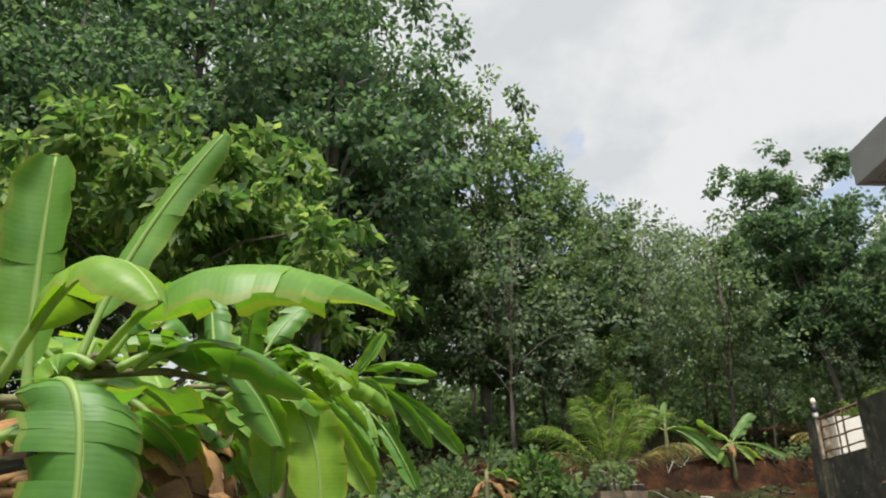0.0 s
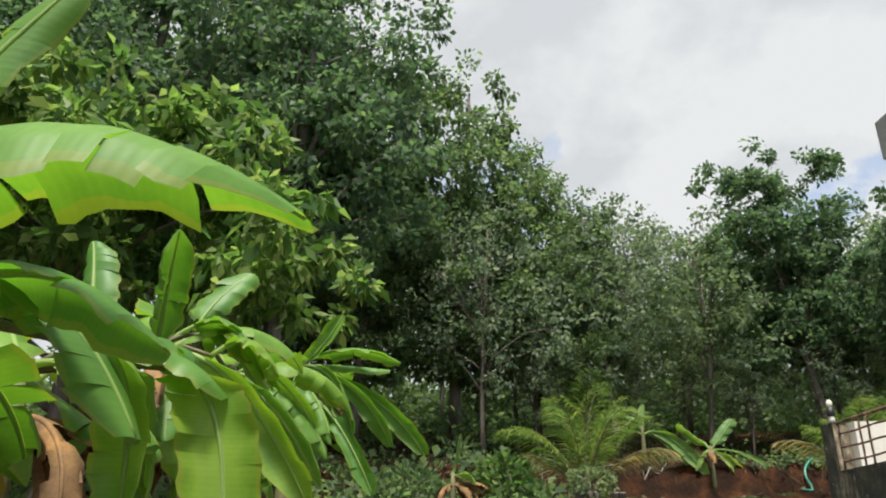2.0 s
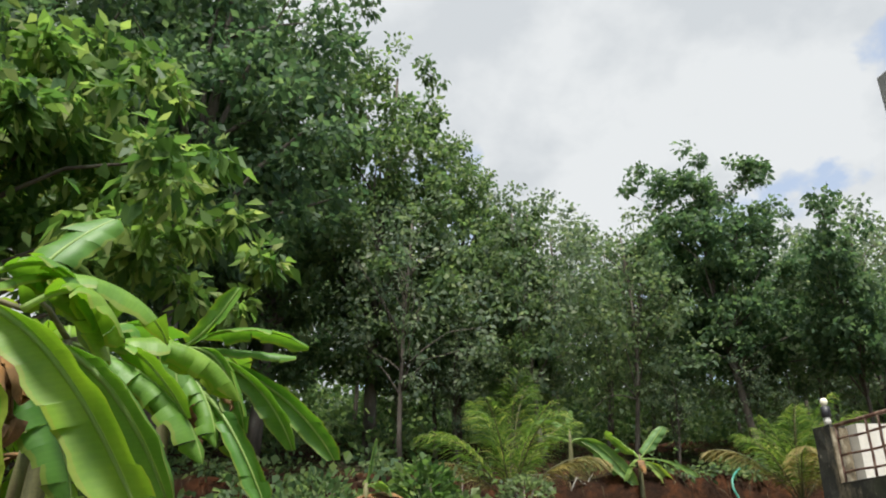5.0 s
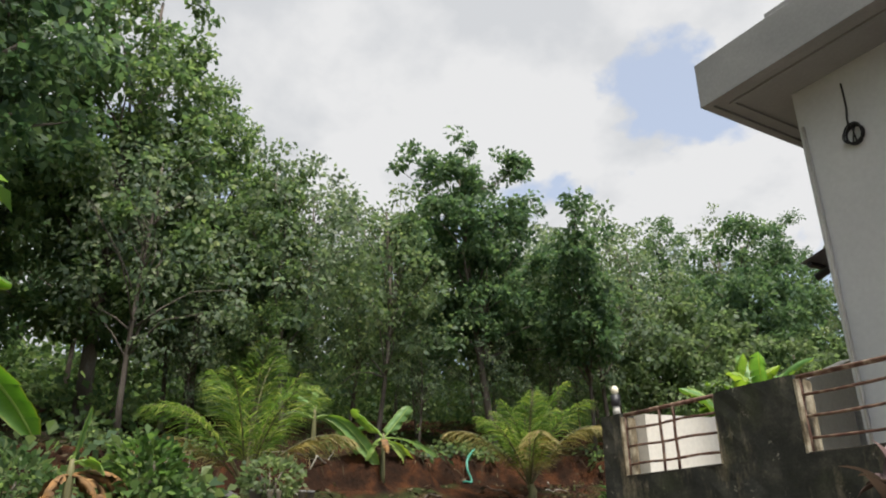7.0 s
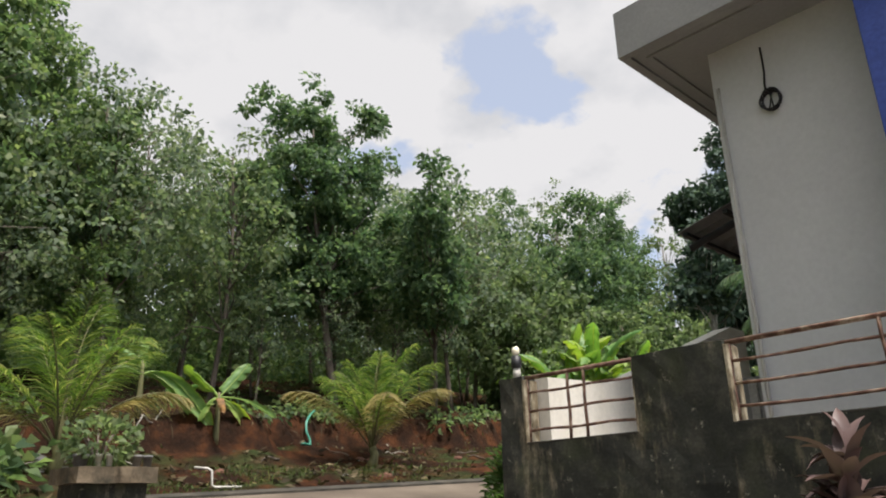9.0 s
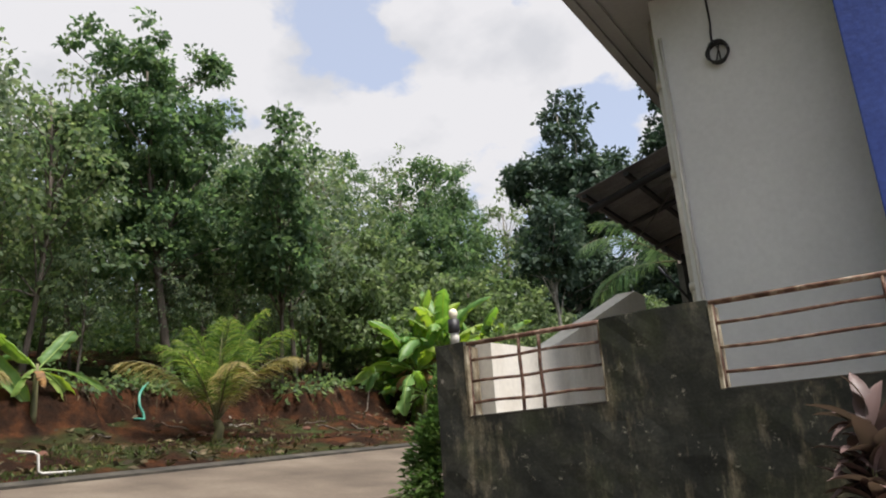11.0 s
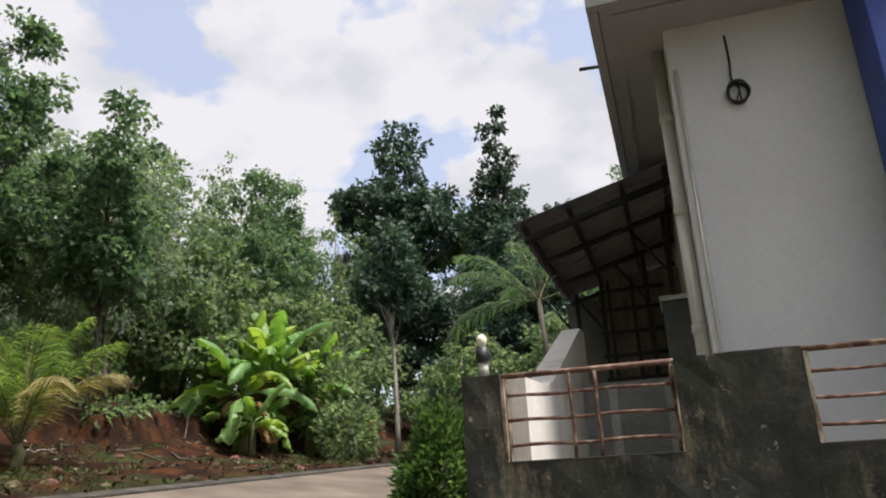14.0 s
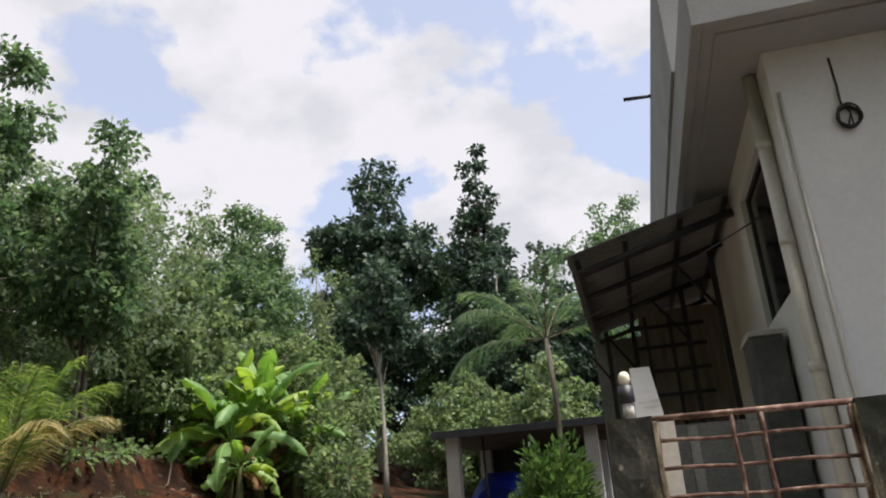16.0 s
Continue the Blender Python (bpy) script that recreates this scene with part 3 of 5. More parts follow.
def wall_lamp():
    c = thing("wall_lamp", (-2.49, 4.70, TOP), "bulb lamp with black holder on the wall end", "lamp")
    part("base", tubes("base", [([(0, 0, 0), (0, 0, 0.09)], [0.035, 0.032])], M_PVC, 12), None, c, "white pipe stub")
    part("holder", tubes("holder", [([(0, 0, 0.085), (0, 0, 0.10), (0, 0, 0.19)], [0.03, 0.045, 0.042])], M_WIRE, 12), None, c, "black lamp holder")
    bm = bmesh.new()
    bmesh.ops.create_uvsphere(bm, u_segments=14, v_segments=10, radius=0.034)
    for v in bm.verts:
        v.co.z = v.co.z * (1.15 if v.co.z > 0 else 1.5) + 0.235
    part("bulb", bm, M_BULB, c, "pale opal bulb", True)


wall_lamp()


def yard_walls():
    """White parapet beside the steps, and the grey block wall behind the railing."""
    w = thing("yard_wall", (-2.45, 0, 0), "stained white garden wall with a rising top", "wall")
    prof = [(4.80, 3.34), (5.3, 3.36), (5.7, 3.38), (6.0, 3.46), (8.2, 4.26), (8.55, 4.26)]
    verts, faces = [], []
    for y, z in prof:
        for x in (0.0, 0.2):
            verts += [(x, y, 1.2), (x, y, z)]
    for i in range(len(prof) - 1):
        a, b = 4 * i, 4 * (i + 1)
        faces += [(a, a + 1, b + 1, b), (a + 2, b + 2, b + 3, a + 3), (a + 1, a + 3, b + 3, b + 1)]
    e = 4 * (len(prof) - 1)
    faces += [(0, 2, 3, 1), (e, e + 1, e + 3, e + 2)]
    part("parapet", mesh_from("parapet", verts, faces, M_CREAM), None, w)
    g_ = thing("block_wall", (0, 7.9, 0), "low grey plastered wall with paler piers", "wall")
    part("panel", boxed(-2.25, -1.15, 0.0, 0.15, 1.2, 3.62, 0.01), M_GREYBLOCK, g_)
    for x in (-2.0, -1.45):
        part("pier", boxed(x, x + 0.09, -0.03, 0.0, 1.2, 3.60, 0.005), M_GREYPOST, g_)
    c = thing("water_tank", (-1.34, 7.35, 0), "dark grey rectangular tank against the house", "tank")
    part("body", boxed(-0.02, 0.26, 0.0, 0.55, 1.4, 4.27, 0.02), M_TANK, c)
    part("lid", boxed(-0.04, 0.27, -0.02, 0.57, 4.272, 4.32, 0.01), M_GREYPOST, c)


yard_walls()


def shed():
    """Lean-to of weathered sheets on steel, open towards the yard."""
    s = thing("lean_to_shed", (0, 0, 0), "open lean-to with weathered roof sheets on dark steel", "shed")
    x0, z0, x1, z1, y0, y1 = -2.97, 5.70, -1.06, 6.20, 8.6, 12.9
    n = 56
    verts, faces = [], []
    for i in range(n + 1):
        y = y0 + (y1 - y0) * i / n
        dz = 0.02 * math.sin(i * math.pi / 2)
        for x, z in ((x0, z0), (x1, z1)):
            verts += [(x, y, z + dz), (x, y, z + dz + 0.006)]
    for i in range(n):
        a, b = 4 * i, 4 * (i + 1)
        faces += [(a, a + 2, b + 2, b), (a + 1, b + 1, b + 3, a + 3), (a, b, b + 1, a + 1), (a + 2, a + 3, b + 3, b + 2)]
    faces += [(0, 1, 3, 2)]
    part("roof_sheet", mesh_from("roof_sheet", verts, faces, M_SHEET), None, s)
    dxz = lambda f: (x0 + (x1 - x0) * f, z0 + (z1 - z0) * f - 0.05)
    for f in (0.06, 0.36, 0.70, 0.97):
        x, z = dxz(f)
        part("purlin", boxed(x - 0.03, x + 0.03, y0 + 0.02, y1 - 0.02, z - 0.03, z + 0.02), M_STEEL, s)
    for k, y in enumerate((y0 + 0.12, y0 + 1.4, y0 + 2.8, y1 - 0.1)):
        a, b = dxz(0.0), dxz(1.0)
        lo = 0.15 if k == 0 else 0.08
        part("rafter", tubes("rafter", bar((a[0] + 0.12, y, a[1] - lo), (b[0], y, b[1] - lo), 0.05 if k == 0 else 0.04, 6), M_STEEL), None, s)
    zr = lambda x: z0 + (z1 - z0) * (x - x0) / (x1 - x0) - 0.1
    for x, y in ((-2.72, 12.5), (-2.3, 12.5), (-1.55, 11.4), (-1.2, 10.2)):
        part("post", boxed(x - 0.035, x + 0.035, y - 0.035, y + 0.035, 1.6, zr(x)), M_STEEL, s)
        part("brace", tubes("brace", bar((x, y, zr(x) - 0.8), (x - 0.45, y, zr(x - 0.45) - 0.02), 0.022, 6), M_STEEL), None, s)
    part("back_wall", boxed(-2.95, -1.05, y1 - 0.06, y1 + 0.1, 1.6, 5.6), M_GREYBLOCK, s)
    part("partition", boxed(-2.2, -1.06, 11.7, 11.8, 1.6, 5.72), M_PLANK, s, "brown boarded partition under the roof")
    for z in (3.7, 4.05, 4.4, 4.75, 5.1, 5.4):
        part("grille_rail", boxed(-2.3, -1.3, 11.5, 11.54, z, z + 0.05), M_STEEL, s)
    for x in (-2.15, -1.8):
        part("grille_upright", boxed(x, x + 0.05, 11.55, 11.59, 2.0, 5.6), M_STEEL, s)


shed()


def carport():
    c = thing("carport", (0, 0, 0), "low open carport with a dark flat roof on concrete posts", "carport")
    part("roof", boxed(-7.6, -2.9, 19.3, 24.5, 5.02, 5.14, 0.01), M_KERB, c)
    part("fascia", boxed(-7.62, -2.88, 19.24, 19.295, 4.98, 5.16, 0.005), M_STEEL, c)
    for x, y in ((-7.15, 19.7), (-3.6, 19.7), (-7.15, 24.0), (-3.6, 24.0)):
        part("post", boxed(x - 0.17, x + 0.17, y - 0.17, y + 0.17, road_z(x, y) - 0.4, 5.018, 0.02), M_GREYPOST, c, "pale concrete post")
    # near-black sheet: the carport's inner shade put into its colour
    part("back_wall", boxed(-7.3, -3.4, 24.2, 24.35, 2.4, 5.015), M_DARK, c)
    part("inner_post", tubes("inner_post", bar((-6.35, 19.9, 2.4), (-6.4, 19.9, 5.0), 0.035, 8), M_STEEL), None, c)
    t = thing("parked_car", (-6.25, 20.6, road_z(-6.25, 20.6)), "car under a blue plastic cover in the carport", "car", rz=4)
    verts, faces = [], []
    prof = [(-0.75, 0.35), (-0.78, 0.9), (-0.6, 1.25), (-0.35, 1.42), (0.35, 1.42), (0.6, 1.25), (0.78, 0.9), (0.75, 0.35)]
    lens_ = [(-0.1, 0.72, 0.55), (0.3, 0.95, 0.75), (1.2, 1.0, 1.0), (2.6, 1.0, 0.98), (3.3, 0.95, 0.72), (3.7, 0.75, 0.55)]
    for y, sx, sz in lens_:
        verts += [(x * sx, y, 0.35 + (z - 0.35) * sz) for x, z in prof]
    k = len(prof)
    for i in range(len(lens_) - 1):
        for j in range(k - 1):
            faces.append((i * k + j, i * k + j + 1, (i + 1) * k + j + 1, (i + 1) * k + j))
    faces += [tuple(range(k)), tuple(range((len(lens_) - 1) * k + k - 1, (len(lens_) - 1) * k - 1, -1))]
    part("cover", mesh_from("cover", verts, faces, M_TARP, True), None, t, "crumpled blue plastic sheet")
    for x in (-0.62, 0.62):
        for y in (0.5, 3.0):
            part("wheel", tubes("wheel", [([(x - 0.09, y, 0.3), (x + 0.09, y, 0.3)], [0.3, 0.3])], M_WIRE, 16), None, t)


carport()

# ---------------------------------------------------------------- trees


def crown_points(rng, lobes, clumps, spread):
    """Clump centres: spread over the shells of a few uneven lobes (x, y, z, rx, rz)."""
    w = np.array([l[3] * l[3] * l[4] for l in lobes])
    w = w / w.sum()
    out = []
    pick = rng.choice(len(lobes), size=clumps, p=w)
    for k in pick:
        x, y, z, rx, rz = lobes[k]
        d = rng.normal(size=3)
        d /= np.linalg.norm(d)
        r = rng.uniform(0.45, 1.0) ** 0.5
        out.append((x + d[0] * rx * r, y + d[1] * rx * r, z + d[2] * rz * r))
    return np.array(out) + rng.normal(size=(clumps, 3)) * spread


def make_tree(name, seed, height, crown_r, crown_lo, mats, clumps=150, per=55, leaf=0.2, clump_r=0.5, bark=None, hang=0.25, lobes=None, trunk_r=0.16, cone=False, open_=1.0, where=(0, 0), label="", lean=(0, 0), aspect=0.6):
    rng = np.random.default_rng(seed)
    pr = random.Random(seed)
    x, y = where
    t = thing(name, (x, y, ground_z(x, y) - 0.1), label, "tree", rz=0)
    H = height
    # trunk, gently wandering, then limbs towards the lobes
    path, rad = [], []
    for i in range(9):
        f = i / 8
        path.append((lean[0] * f + 0.18 * math.sin(seed + 3 * f), lean[1] * f + 0.18 * math.cos(seed * 2 + 4 * f), H * 0.88 * f))
        rad.append(trunk_r * (1.25 if i == 0 else 1) * (1 - 0.85 * f) + 0.015)
    runs = [(path, rad)]
    if lobes is None:
        lobes = []
        n = 7 if not cone else 6
        for k in range(n):
            f = (k + 0.5) / n
            zz = H * (crown_lo + (1 - crown_lo) * (0.12 + 0.76 * f))
            prof = (1 - f * 0.85) if cone else math.sin(math.pi * (0.22 + 0.66 * f))
            a = k * 2.4 + seed
            off = 0 if cone else crown_r * 0.45 * prof
            lobes.append((lean[0] * zz / H + off * math.cos(a), lean[1] * zz / H + off * math.sin(a), zz, crown_r * prof * (0.75 if not cone else 1.0) * pr.uniform(0.8, 1.15), H * (1 - crown_lo) * (0.17 if not cone else 0.10) * pr.uniform(0.8, 1.2)))
        if not cone:
            lobes.append((lean[0], lean[1], H * 0.93, crown_r * 0.35, H * 0.07))
    cl = crown_points(rng, lobes, clumps, clump_r * 0.3)
    for k in range(0, len(cl), max(1, len(cl) // 26)):
        c = cl[k]
        f0 = max(0.25, min(0.9, (c[2] / H) - 0.18 * pr.uniform(0.6, 1.6)))
        i0 = f0 * 8 / 0.88 if f0 < 0.87 else 7.9
        i = min(7, int(i0))
        b0 = Vector(path[i]).lerp(Vector(path[i + 1]), min(1, i0 - i))
        e = Vector(c)
        mid = b0.lerp(e, 0.5) + Vector((pr.uniform(-0.3, 0.3), pr.uniform(-0.3, 0.3), pr.uniform(0.0, 0.5)))
        r0 = max(0.02, trunk_r * (1 - 0.85 * f0) * 0.5)
        runs.append(([b0, b0.lerp(mid, 0.5) + Vector((0, 0, 0.08)), mid, mid.lerp(e, 0.55), e], [r0, r0 * 0.8, r0 * 0.6, r0 * 0.4, 0.008]))
    part("trunk", tubes("trunk", runs, bark or M_BARK, 7), None, t)
    # leaves
    n = clumps * per
    cen = np.repeat(cl, per, axis=0)
    sc = np.repeat(rng.uniform(0.6, 1.35, size=clumps), per)[:, None] * clump_r * open_
    d = rng.normal(size=(n, 3))
    d /= np.linalg.norm(d, axis=1, keepdims=True)
    off = d * sc * rng.uniform(0.1, 0.85, size=(n, 1)) * np.array([1.1, 1.1, 0.72])
    ax = d * 0.8 + rng.normal(size=(n, 3)) * 0.5 - np.array([0, 0, hang])
    ln = leaf * 1.15 * rng.uniform(0.6, 1.3, size=n)
    part("crown", leaf_mesh("crown", cen + off, ax, ln, ln * aspect * rng.uniform(0.8, 1.2, size=n), mats, rng, 0.12), None, t)
    return t


def scatter(ob, x, y, s, rz):
    """One more of the same kind, turned and scaled."""
    c = copy_thing(ob, pose(x, y, ground_z(x, y) - 0.1, 0, 0, rz))
    c.scale = (s * (0.95 + 0.1 * ((x * 7.3) % 1)), s * (0.95 + 0.1 * ((y * 5.1) % 1)), s)
    return c


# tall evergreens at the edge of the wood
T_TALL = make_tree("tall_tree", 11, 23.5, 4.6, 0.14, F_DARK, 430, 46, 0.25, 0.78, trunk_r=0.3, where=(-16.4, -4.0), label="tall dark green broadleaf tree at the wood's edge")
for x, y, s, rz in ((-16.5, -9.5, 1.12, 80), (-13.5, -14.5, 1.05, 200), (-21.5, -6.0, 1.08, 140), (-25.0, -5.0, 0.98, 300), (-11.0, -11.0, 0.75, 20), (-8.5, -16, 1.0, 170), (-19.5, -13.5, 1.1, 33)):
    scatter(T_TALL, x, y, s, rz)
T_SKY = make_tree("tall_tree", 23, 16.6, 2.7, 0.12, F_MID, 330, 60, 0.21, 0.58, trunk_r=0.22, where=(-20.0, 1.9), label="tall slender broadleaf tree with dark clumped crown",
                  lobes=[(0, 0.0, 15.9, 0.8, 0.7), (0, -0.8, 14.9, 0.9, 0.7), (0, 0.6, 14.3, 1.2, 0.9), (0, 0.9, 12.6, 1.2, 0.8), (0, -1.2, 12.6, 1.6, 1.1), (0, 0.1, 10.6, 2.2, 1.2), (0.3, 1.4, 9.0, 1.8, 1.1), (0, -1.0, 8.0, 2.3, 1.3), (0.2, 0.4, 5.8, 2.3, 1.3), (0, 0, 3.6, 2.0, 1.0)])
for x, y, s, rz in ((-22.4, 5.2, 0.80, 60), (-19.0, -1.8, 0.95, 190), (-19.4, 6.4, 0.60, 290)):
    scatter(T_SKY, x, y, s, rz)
# the near tree with hanging fresh leaves
make_tree("drooping_tree", 31, 9.5, 4.2, 0.24, F_PALE, 300, 48, 0.30, 0.5, hang=0.55, trunk_r=0.2, where=(-8.2, -6.4), label="broad tree with drooping fresh green leaf tips", aspect=0.46,
          lobes=[(0, 0, 7.6, 3.2, 1.6), (1.5, 2.5, 5.6, 2.3, 1.3), (0.5, 4.2, 4.9, 1.3, 1.0), (2.2, -1.0, 6.2, 2.2, 1.4), (-1.5, 1.5, 6.5, 2.4, 1.6), (0.6, 2.6, 7.4, 1.8, 1.0), (1.5, -3.5, 6.0, 2.4, 1.8)])
# plantation trees with small greyish leaves
T_PLA = make_tree("plantation_tree", 41, 9.8, 2.8, 0.20, F_GREY, 170, 21, 0.17, 0.55, trunk_r=0.08, where=(-18.6, 6.8), label="plantation tree with greyish green clumped leaves")
T_PLB = make_tree("plantation_tree", 43, 9.2, 2.7, 0.18, F_GREEN, 165, 21, 0.17, 0.55, trunk_r=0.075, where=(-19.0, 10.3), label="plantation tree with dull green clumped leaves")
_r = random.Random(9)
for k, (x, y) in enumerate(((-22.0, 8.6), (-22.5, 12.5), (-20.5, 18.8), (-19.0, 21.5), (-23.5, 21.0), (-24.8, 17.5), (-26.0, 12.5), (-28.5, 9.0), (-28.0, 16.5), (-23.5, 25.5), (-27.5, 22.5), (-21.5, 4.0), (-18.0, 2.6), (-21.8, 16.4), (-17.6, 18.6), (-24.5, -3.0), (-26.5, 1.5), (-27, -9), (-31, 4), (-31.5, 12), (-31, 20), (-28.5, 28), (-34, 26), (-35, 16), (-35, 7), (-34, -3))):
    far = x < -26
    scatter((T_PLA, T_PLB)[k % 2], x, y, _r.uniform(0.92, 1.08) * (1.12 if far else 1.0), _r.uniform(0, 360))
for k in range(13):
    scatter((T_PLB, T_PLA)[k % 2], _r.uniform(-21.5, -17.7), 3.0 + 1.64 * k + _r.uniform(-0.4, 0.4), _r.uniform(0.38, 0.62), _r.uniform(0, 360))
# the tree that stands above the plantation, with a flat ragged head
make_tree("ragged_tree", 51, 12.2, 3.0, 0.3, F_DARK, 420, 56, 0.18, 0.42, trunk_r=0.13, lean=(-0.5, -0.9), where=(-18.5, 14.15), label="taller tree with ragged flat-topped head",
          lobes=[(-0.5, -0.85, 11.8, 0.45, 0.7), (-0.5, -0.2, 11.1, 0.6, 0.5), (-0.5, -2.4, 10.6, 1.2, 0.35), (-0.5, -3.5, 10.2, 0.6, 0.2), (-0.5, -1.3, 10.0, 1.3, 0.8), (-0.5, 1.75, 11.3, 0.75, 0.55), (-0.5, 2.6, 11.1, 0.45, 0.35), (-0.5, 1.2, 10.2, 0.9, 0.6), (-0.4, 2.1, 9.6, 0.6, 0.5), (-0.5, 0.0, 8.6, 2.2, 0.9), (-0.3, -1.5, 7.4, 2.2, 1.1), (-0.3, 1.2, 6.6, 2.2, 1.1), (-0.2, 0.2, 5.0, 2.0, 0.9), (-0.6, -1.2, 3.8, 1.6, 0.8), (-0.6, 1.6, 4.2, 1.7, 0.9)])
make_tree("slender_tree", 53, 8.9, 1.3, 0.3, F_DARK, 120, 50, 0.18, 0.40, trunk_r=0.06, lean=(1.9, -1.3), where=(-16.9, 17.0), label="slender leaning tree with upright leafy top",
          lobes=[(1.9, -1.5, 8.4, 0.25, 0.5), (2.0, -1.7, 7.7, 0.5, 0.5), (1.9, -0.95, 7.2, 0.5, 0.4), (1.7, -1.5, 6.4, 0.8, 0.6), (1.3, -1.0, 5.2, 1.1, 0.9), (0.9, -0.8, 3.9, 1.3, 0.9)])
# unseen trees added behind the banana clump, to cut light on the house front
for x, y, s, rz in ((-5.0, -15.0, 0.8, 60), (0.5, -13.5, 0.75, 150)):
    scatter(T_TALL, x, y, s, rz)
# further round: dense dome, sparse tops, the low bright bushy trees
make_tree("dome_tree", 61, 11.3, 3.9, 0.08, F_DARK, 420, 64, 0.19, 0.55, trunk_r=0.22, where=(-19.6, 29.8), label="dense rounded tree with fine green leaves")
T_SPARSE = make_tree("sparse_tree", 63, 13.0, 2.4, 0.55, F_LIGHT, 60, 22, 0.20, 0.55, trunk_r=0.14, where=(-23.4, 33.2), label="thin-crowned tree with sparse pale leaves", bark=M_BARK_PALE)
scatter(T_SPARSE, -17.6, 34.6, 0.86, 120)
T_LOW = make_tree("bushy_tree", 65, 5.9, 2.6, 0.12, F_LIGHT, 170, 55, 0.19, 0.5, trunk_r=0.11, where=(-14.5, 25.5), label="low bushy tree with bright green leaves")
for x, y, s, rz in ((-17.5, 23.0, 1.05, 40), (-9.4, 28.6, 0.8, 160), (-19.5, 25.0, 1.2, 250), (-16.0, 31.0, 1.15, 310), (-8.6, 30.0, 0.9, 200), (-5.6, 29.0, 1.0, 20)):
    scatter(T_LOW, x, y, s, rz)
# dark conical trees
T_CONE = make_tree("dark_layered_tree", 71, 15.8, 3.6, 0.24, F_CONE, 420, 55, 0.27, 0.6, trunk_r=0.2, where=(-19.1, 48.5), label="dark blue-green tree with layered tapering crown", bark=M_BARK_PALE,
                   lobes=[(0, 0, 15.0, 0.7, 0.7), (0, 0, 13.9, 1.5, 0.5), (0.3, 0, 12.3, 1.5, 0.5), (0, 0, 10.2, 3.3, 1.2), (1.6, 0, 8.6, 3.2, 1.0), (-0.8, 0, 7.2, 2.6, 0.9), (-0.6, 0, 5.0, 2.8, 1.0), (1.5, 0, 4.0, 2.5, 1.0)])
T_CONE.scale = (1.4, 1.4, 1.46)
make_tree("tall_tapering_tree", 73, 24.0, 3.0, 0.2, F_CONE, 300, 50, 0.30, 0.6, trunk_r=0.2, where=(-10.3, 43.4), label="very tall narrow dark tree standing above the others", cone=True)
for x, y, s, rz in ((-8.2, 36.0, 0.8, 70), (-5.8, 40.0, 0.92, 180), (-3.0, 42.0, 0.85, 260), (-15.8, 38.5, 0.75, 30)):
    scatter(T_CONE, x, y, s, rz)
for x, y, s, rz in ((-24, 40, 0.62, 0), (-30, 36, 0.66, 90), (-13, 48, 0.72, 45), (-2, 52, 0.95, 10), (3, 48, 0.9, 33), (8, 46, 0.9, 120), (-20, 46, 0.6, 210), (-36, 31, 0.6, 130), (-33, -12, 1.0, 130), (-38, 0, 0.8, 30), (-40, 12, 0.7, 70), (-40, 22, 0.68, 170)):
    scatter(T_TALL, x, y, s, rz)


make_tree("slender_tree", 77, 9.6, 1.4, 0.6, F_CONE, 60, 50, 0.26, 0.5, trunk_r=0.10, where=(-11.8, 27.6), label="slender tree with a bare pale trunk", bark=M_BARK_PALE)


